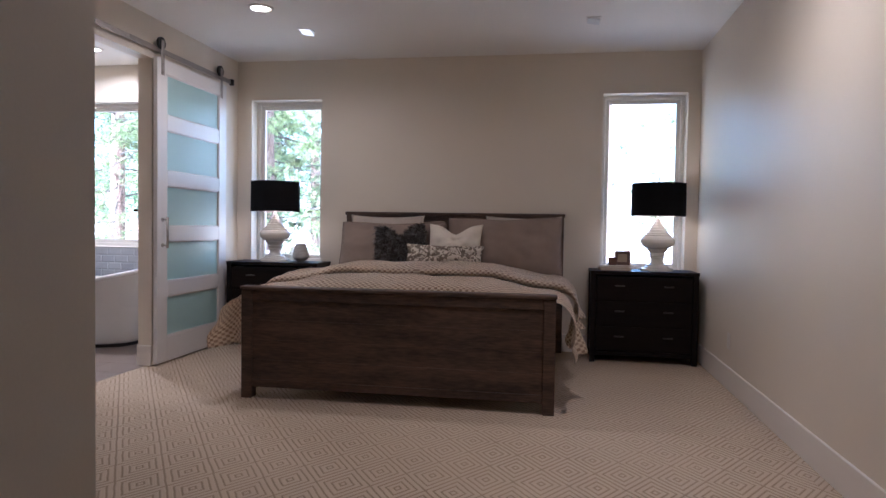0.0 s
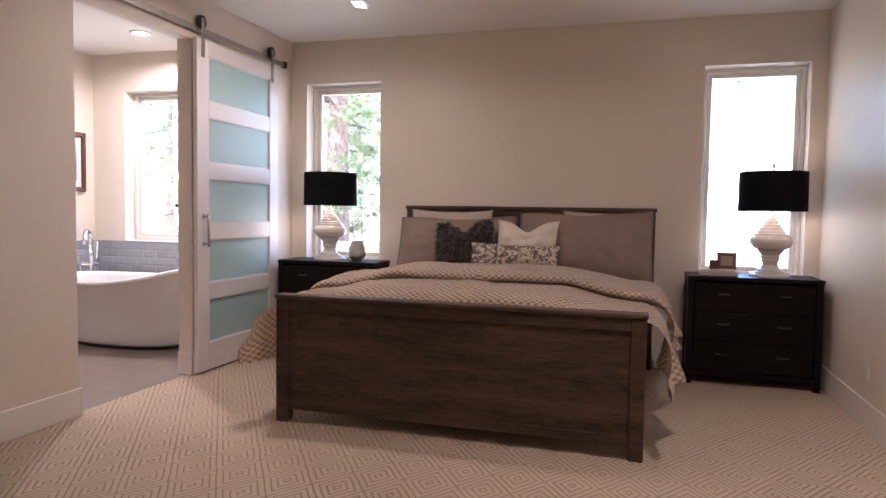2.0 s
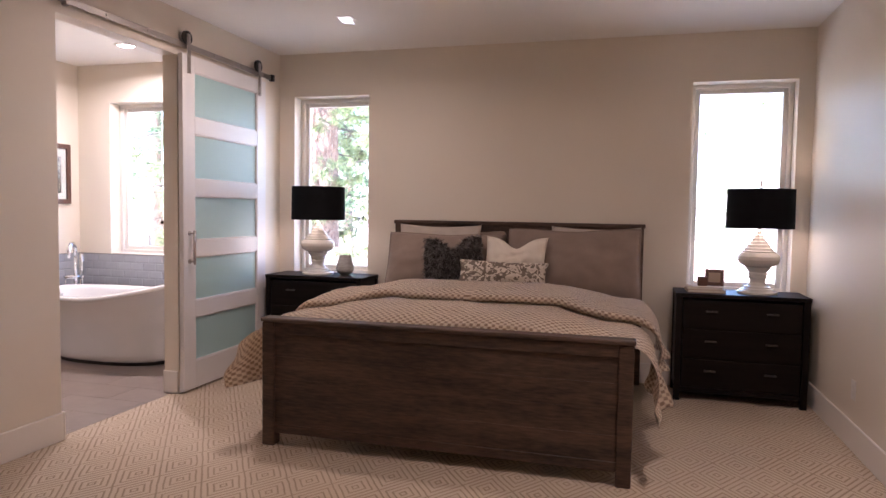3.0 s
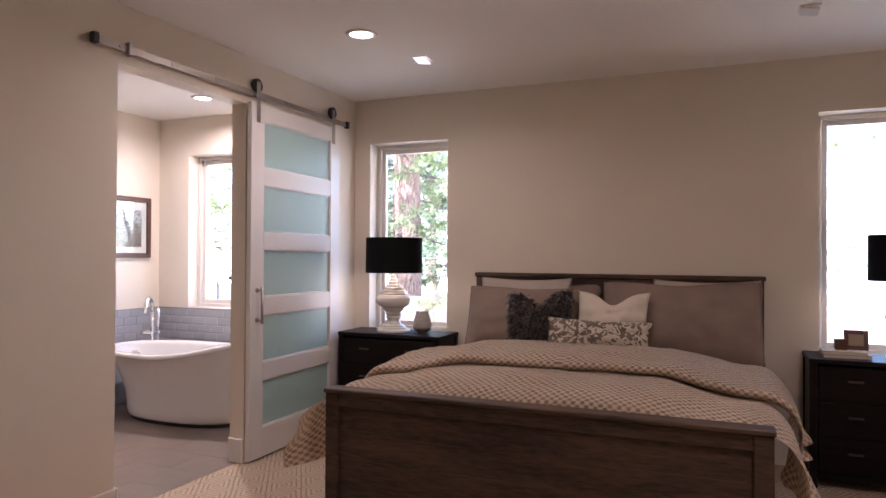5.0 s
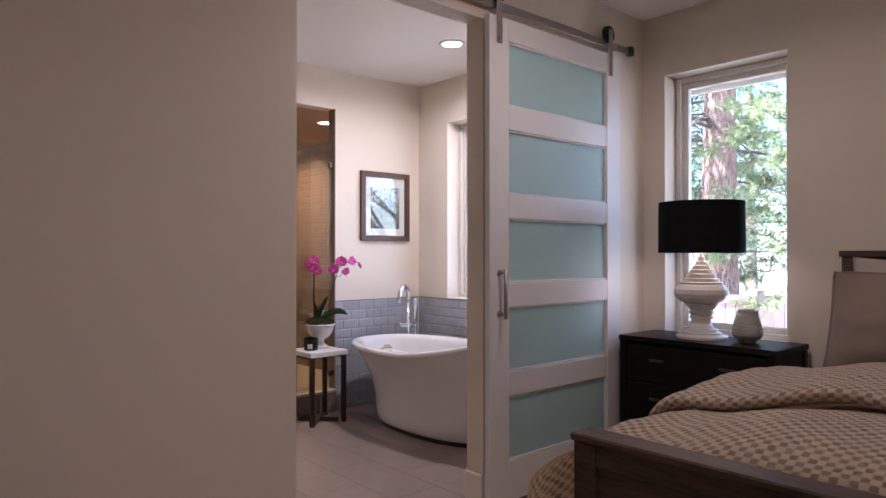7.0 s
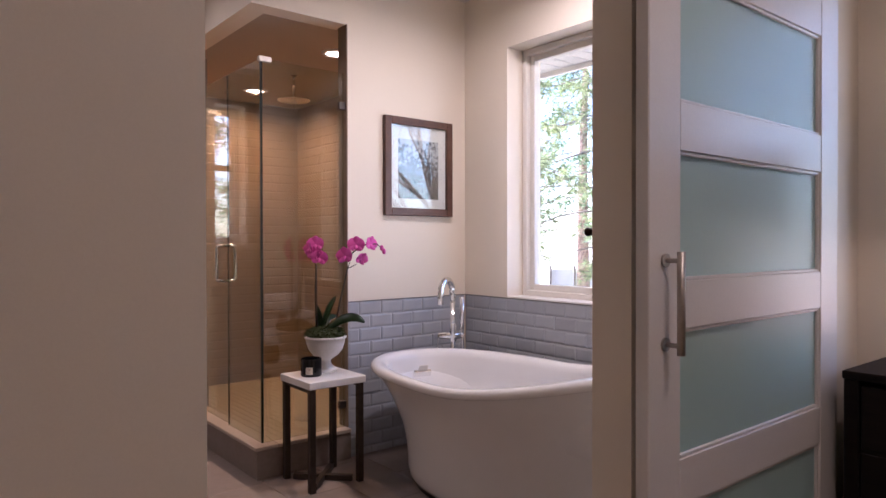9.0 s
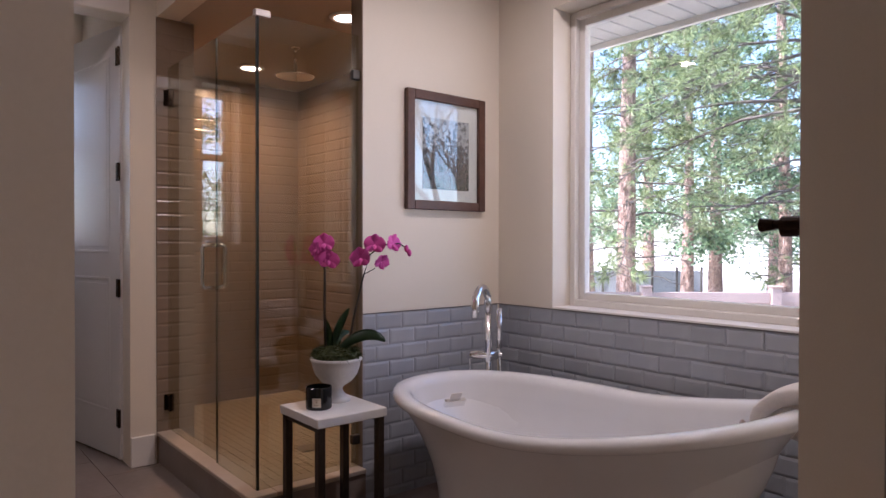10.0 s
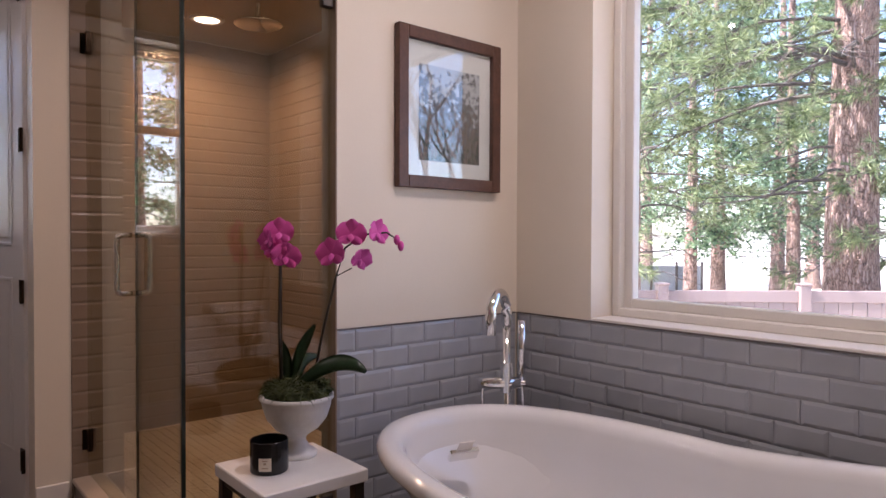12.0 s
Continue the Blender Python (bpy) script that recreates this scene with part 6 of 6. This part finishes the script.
for dp, sd, hgt, r, kind, seed in ((20, 7.0, 11, 0.20, "cedar", 31), (22.5, 8.8, 13, 0.24, "cedar", 32), (18.5, 9.2, 12, 0.2, "cedar", 33), (16.5, 10.9, 14, 0.22, "pine", 34), (25, 5.0, 14, 0.25, "cedar", 35),
                                   (26, 12.5, 15, 0.27, "cedar", 36), (21, 14.0, 15, 0.27, "pine", 37), (24, 0.5, 14, 0.25, "pine", 38), (17, 15.5, 13, 0.24, "cedar", 39), (30, 16.0, 16, 0.3, "cedar", 40), (31, 9.0, 17, 0.3, "pine", 41)):
    p = spot(dp, sd)
    if kind == "pine":
        tree(p.x, p.y, hgt, r, 3.2, 26, 3.4, seed, "ponderosa pine standing in the wooded yard", tufts=16, ln=0.30, wd=0.022, count=14, dead=5, stop=0.85)
    else:
        tree(p.x, p.y, hgt, r, 2.6, 32, 2.9, seed, "feathery green cedar in the wooded yard", kind="cedar", tufts=18, ln=0.5, wd=0.075, count=18, dead=5, stop=0.9)
for x, y, hgt, seed in ((2.6, 33.0, 15, 51), (-1.5, 36.0, 16, 52), (7.5, 38.0, 16, 53)):
    tree(x, y, hgt, 0.28, 2.0, 30, 3.2, seed, "distant pine at the edge of the clearing", tufts=14, ln=0.34, wd=0.028, count=12, dead=4, stop=0.9)


for x, y, hgt, seed in ((-17.5, 5.2, 9, 54), (-20.0, 1.0, 12, 55), (-16.5, 10.0, 11, 57)):
    tree(x, y, hgt, 0.16, 0.8, 46, 2.6, seed, "dense green conifer west of the house", kind="cedar", tufts=20, ln=0.4, wd=0.07, count=18, dead=2, stop=1.0)


def bare_tree(x, y, height, seed, label):
    """A leafless broadleaf tree with forking limbs."""
    rnd = random.Random(seed)
    o = tagged(empty("bare_tree", (x, y, GZ)), label, "tree", group="trees behind the fence")
    trunk, limbs = bmesh.new(), bmesh.new()

    def fork(p, d, ln, r, level):
        bend = Vector((rnd.uniform(-0.1, 0.1), rnd.uniform(-0.1, 0.1), 0.06))
        q = p + d * ln * 0.5
        e_ = q + (d + bend).normalized() * ln * 0.5
        tube([p, q, e_], r, bm=trunk if level > 5 else limbs, steps=7 if level > 4 else 4, taper=0.72)
        if level == 0:
            return
        for k in range(3 if level > 3 or rnd.random() < 0.35 else 2):
            out = Vector((rnd.uniform(-1, 1), rnd.uniform(-1, 1), rnd.uniform(-0.15, 0.5)))
            fork(e_ if k < 2 else q, (d + out.normalized() * rnd.uniform(0.35, 0.75)).normalized(), ln * rnd.uniform(0.66, 0.86), r * 0.66, level - 1)

    fork(Vector((0, 0, -0.1)), Vector((0.04, 0.02, 1)).normalized(), height * 0.27, height * 0.018, 6)
    part("trunk", trunk, M_TWIG, o, "smooth grey trunk")
    part("limbs", limbs, M_TWIG, o, "bare dark forking limbs")


bare_tree(4.6, 14.6, 8.0, 4, "leafless dark broadleaf tree behind the house")
bare_tree(7.4, 18.6, 9.0, 9, "leafless dark broadleaf tree beyond the fence")


def shed():
    p = spot(27, 7.0)
    o = tagged(empty("garden_screen", (p.x, p.y, GZ)), "low grey framed screen beyond the trees", "screen")
    o.rotation_euler = (0, 0, math.atan2(RT.y, RT.x))
    for i in range(7):
        part("post", bx(i * 1.0 - 3.04, i * 1.0 - 2.96, -0.04, 0.04, 0, 1.25), M_TWIG, o)
    for i in range(6):
        part("panel", bx(i * 1.0 - 2.95, i * 1.0 - 2.05, -0.01, 0.01, 0.1, 1.1), M_GROUT, o)


shed()

# ---- tile pieces ----
TW, TH, TT = 0.1500, 0.0748, 0.0048


def bevel_tile(bm, o, u, v, nrm, w, h, t=TT, slope=0.0105, ends=None):
    """A field tile with sloped edges; o: lower corner, u, v: its sides, nrm: outward."""
    def P(a, c, d):
        return bm.verts.new(o + u * a + v * c + nrm * d)
    back = [P(0, 0, 0), P(w, 0, 0), P(w, h, 0), P(0, h, 0)]
    mid = [P(0, 0, t * 0.45), P(w, 0, t * 0.45), P(w, h, t * 0.45), P(0, h, t * 0.45)]
    sl = min(slope, w * 0.3)
    se = sl if ends is None else ends
    top = [P(se, sl, t), P(w - se, sl, t), P(w - se, h - sl, t), P(se, h - sl, t)]
    for i in range(4):
        j = (i + 1) % 4
        bm.faces.new((back[i], back[j], mid[j], mid[i]))
        bm.faces.new((mid[i], mid[j], top[j], top[i]))
    bm.faces.new(top)


def tile_rows(a0, a1, rows, pitch=0.1524):
    """Runs of a running bond: (from, width, row)."""
    out = []
    for r in range(rows):
        a = a0 - (pitch / 2 if r % 2 else 0)
        while a < a1 - 0.012:
            s, e_ = max(a, a0), min(a + pitch, a1)
            if e_ - s > 0.012:
                out.append((s, e_ - s - 0.0024, r))
            a += pitch
    return out


def wainscot(name, label, a0, a1, place, rows=12, pitch_z=0.0766):
    meshes = {}
    grp = structure(name, place("back", a0, a1), M_GROUT, label, "wall tile")
    for s, w, r in tile_rows(a0, a1, rows):
        key = round(w, 3)
        if key not in meshes:
            bm = bmesh.new()
            bevel_tile(bm, Vector((0, 0, 0)), Vector((1, 0, 0)), Vector((0, 0, 1)), Vector((0, -1, 0)), w, TH)
            ob = part("tile", bm, M_GLAZE, grp)
            meshes[key] = ob.data
        else:
            ob = new("tile", meshes[key])
            ob.parent = grp
        ob.matrix_world = place("tile", s, 0.8835 - (rows - r) * pitch_z, w)
    return grp


def on_picture_wall(what, *a):
    if what == "back":
        return bx(XP + 0.0005, XP + 0.006, a[0], a[1], 0, 0.884)
    return pose(XP + 0.006, a[0], a[1], 0, 0, 90)


def on_window_wall(what, *a):
    if what == "back":
        return bx(a[0], a[1], YN - 0.006, YN - 0.0005, 0, 0.884)
    return pose(a[0], YN - 0.006, a[1], 0, 0, 0)


wainscot("wall_tile_picture", "glossy grey bevelled brick tiles on the lower wall", YSH, YN - 0.014, on_picture_wall)
wainscot("wall_tile_window", "glossy grey bevelled brick tiles below the window", XP + 0.014, XLB, on_window_wall)
structure("trim_2", bx(XP + 0.001, XP + 0.012, YSH, YN - 0.012, 0.884, 0.8875), M_FGROUT, "thin dark metal edge above the tiles", "trim")
structure("trim_3", bx(XP + 0.012, XLB, YN - 0.0125, YN - 0.001, 0.884, 0.8875), M_FGROUT, "thin dark metal edge above the tiles", "trim")
structure("trim_4", bx(XP - 0.083, XP + 0.010, YSH - 0.006, YSH - 0.0005, 0, SOFFIT), M_SHTILE, "brown tile edge at the shower opening", "trim")

# shower walls
X = Vector((1, 0, 0))
Y = Vector((0, 1, 0))
Zv = Vector((0, 0, 1))


def shower_wall(name, o, u, nrm, length, backing):
    w = structure(name, backing, M_SHGROUT, "glossy beige bevelled brick tiles on the shower wall", "wall tile")
    bm = bmesh.new()
    for s, wd, r in tile_rows(0, length, 32):
        bevel_tile(bm, o + u * s + Zv * (0.0 + r * 0.0766) + nrm * 0.005, u, Zv, nrm, wd + 0.0022, TH, 0.0040, 0.009, 0.0004)
    bmesh.ops.recalc_face_normals(bm, faces=bm.faces[:])
    ob = part("tile_field", bm, M_SHTILE, w, "bevelled beige tiles")
    ob["kind"] = "stuff"


shower_wall("wall_tile_shower_west", Vector((XW, 5.12, 0)), Y, X, YN - 5.12, bx(XW + 0.0005, XW + 0.005, 5.12, YN, -0.002, SOFFIT))
shower_wall("wall_tile_shower_north", Vector((XW + 0.013, YN, 0)), X, -Y, XP - 0.085 - XW - 0.013, bx(XW + 0.013, XP - 0.085, YN - 0.005, YN - 0.0005, -0.002, SOFFIT))
shower_wall("wall_tile_shower_south", Vector((XW + 0.013, 5.12, 0)), X, Y, XH - XW - 0.013, bx(XW + 0.013, XH, 5.1205, 5.125, -0.002, SOFFIT))
shower_wall("wall_tile_shower_end", Vector((XH, 4.925, 0)), Y, X, 0.205, bx(XH + 0.0005, XH + 0.005, 4.925, 5.13, -0.002, SOFFIT))

# bathroom floor tiles
FW_, FL_ = 0.305, 0.610
floor_mesh = None
row = 0
yy = YBS
while yy < YN - 0.02:
    xx = XW - (FL_ / 2 if row % 2 else 0)
    while xx < XL - 0.05:
        x0, x1, y1 = max(xx, XW), min(xx + FL_, XL - 0.052), min(yy + FW_, YN)
        if not (yy >= YG - 0.2 and x1 < XC - 0.1) and x1 - x0 > 0.02:
            full = abs(x1 - x0 - FL_) < 1e-4 and abs(y1 - yy - FW_) < 1e-4
            if full and floor_mesh is not None:
                ob = new("floor_tile", floor_mesh)
                ob.parent = bath_floor
            else:
                ob = part("floor_tile", bx(0.0011, x1 - x0 - 0.0011, 0.0011, y1 - yy - 0.0011, -0.0078, 0, bevel=0.0008), M_FTILE, bath_floor)
                if full:
                    floor_mesh = ob.data
            ob.location = (x0, yy, 0)
        xx += FL_
    yy += FW_
    row += 1
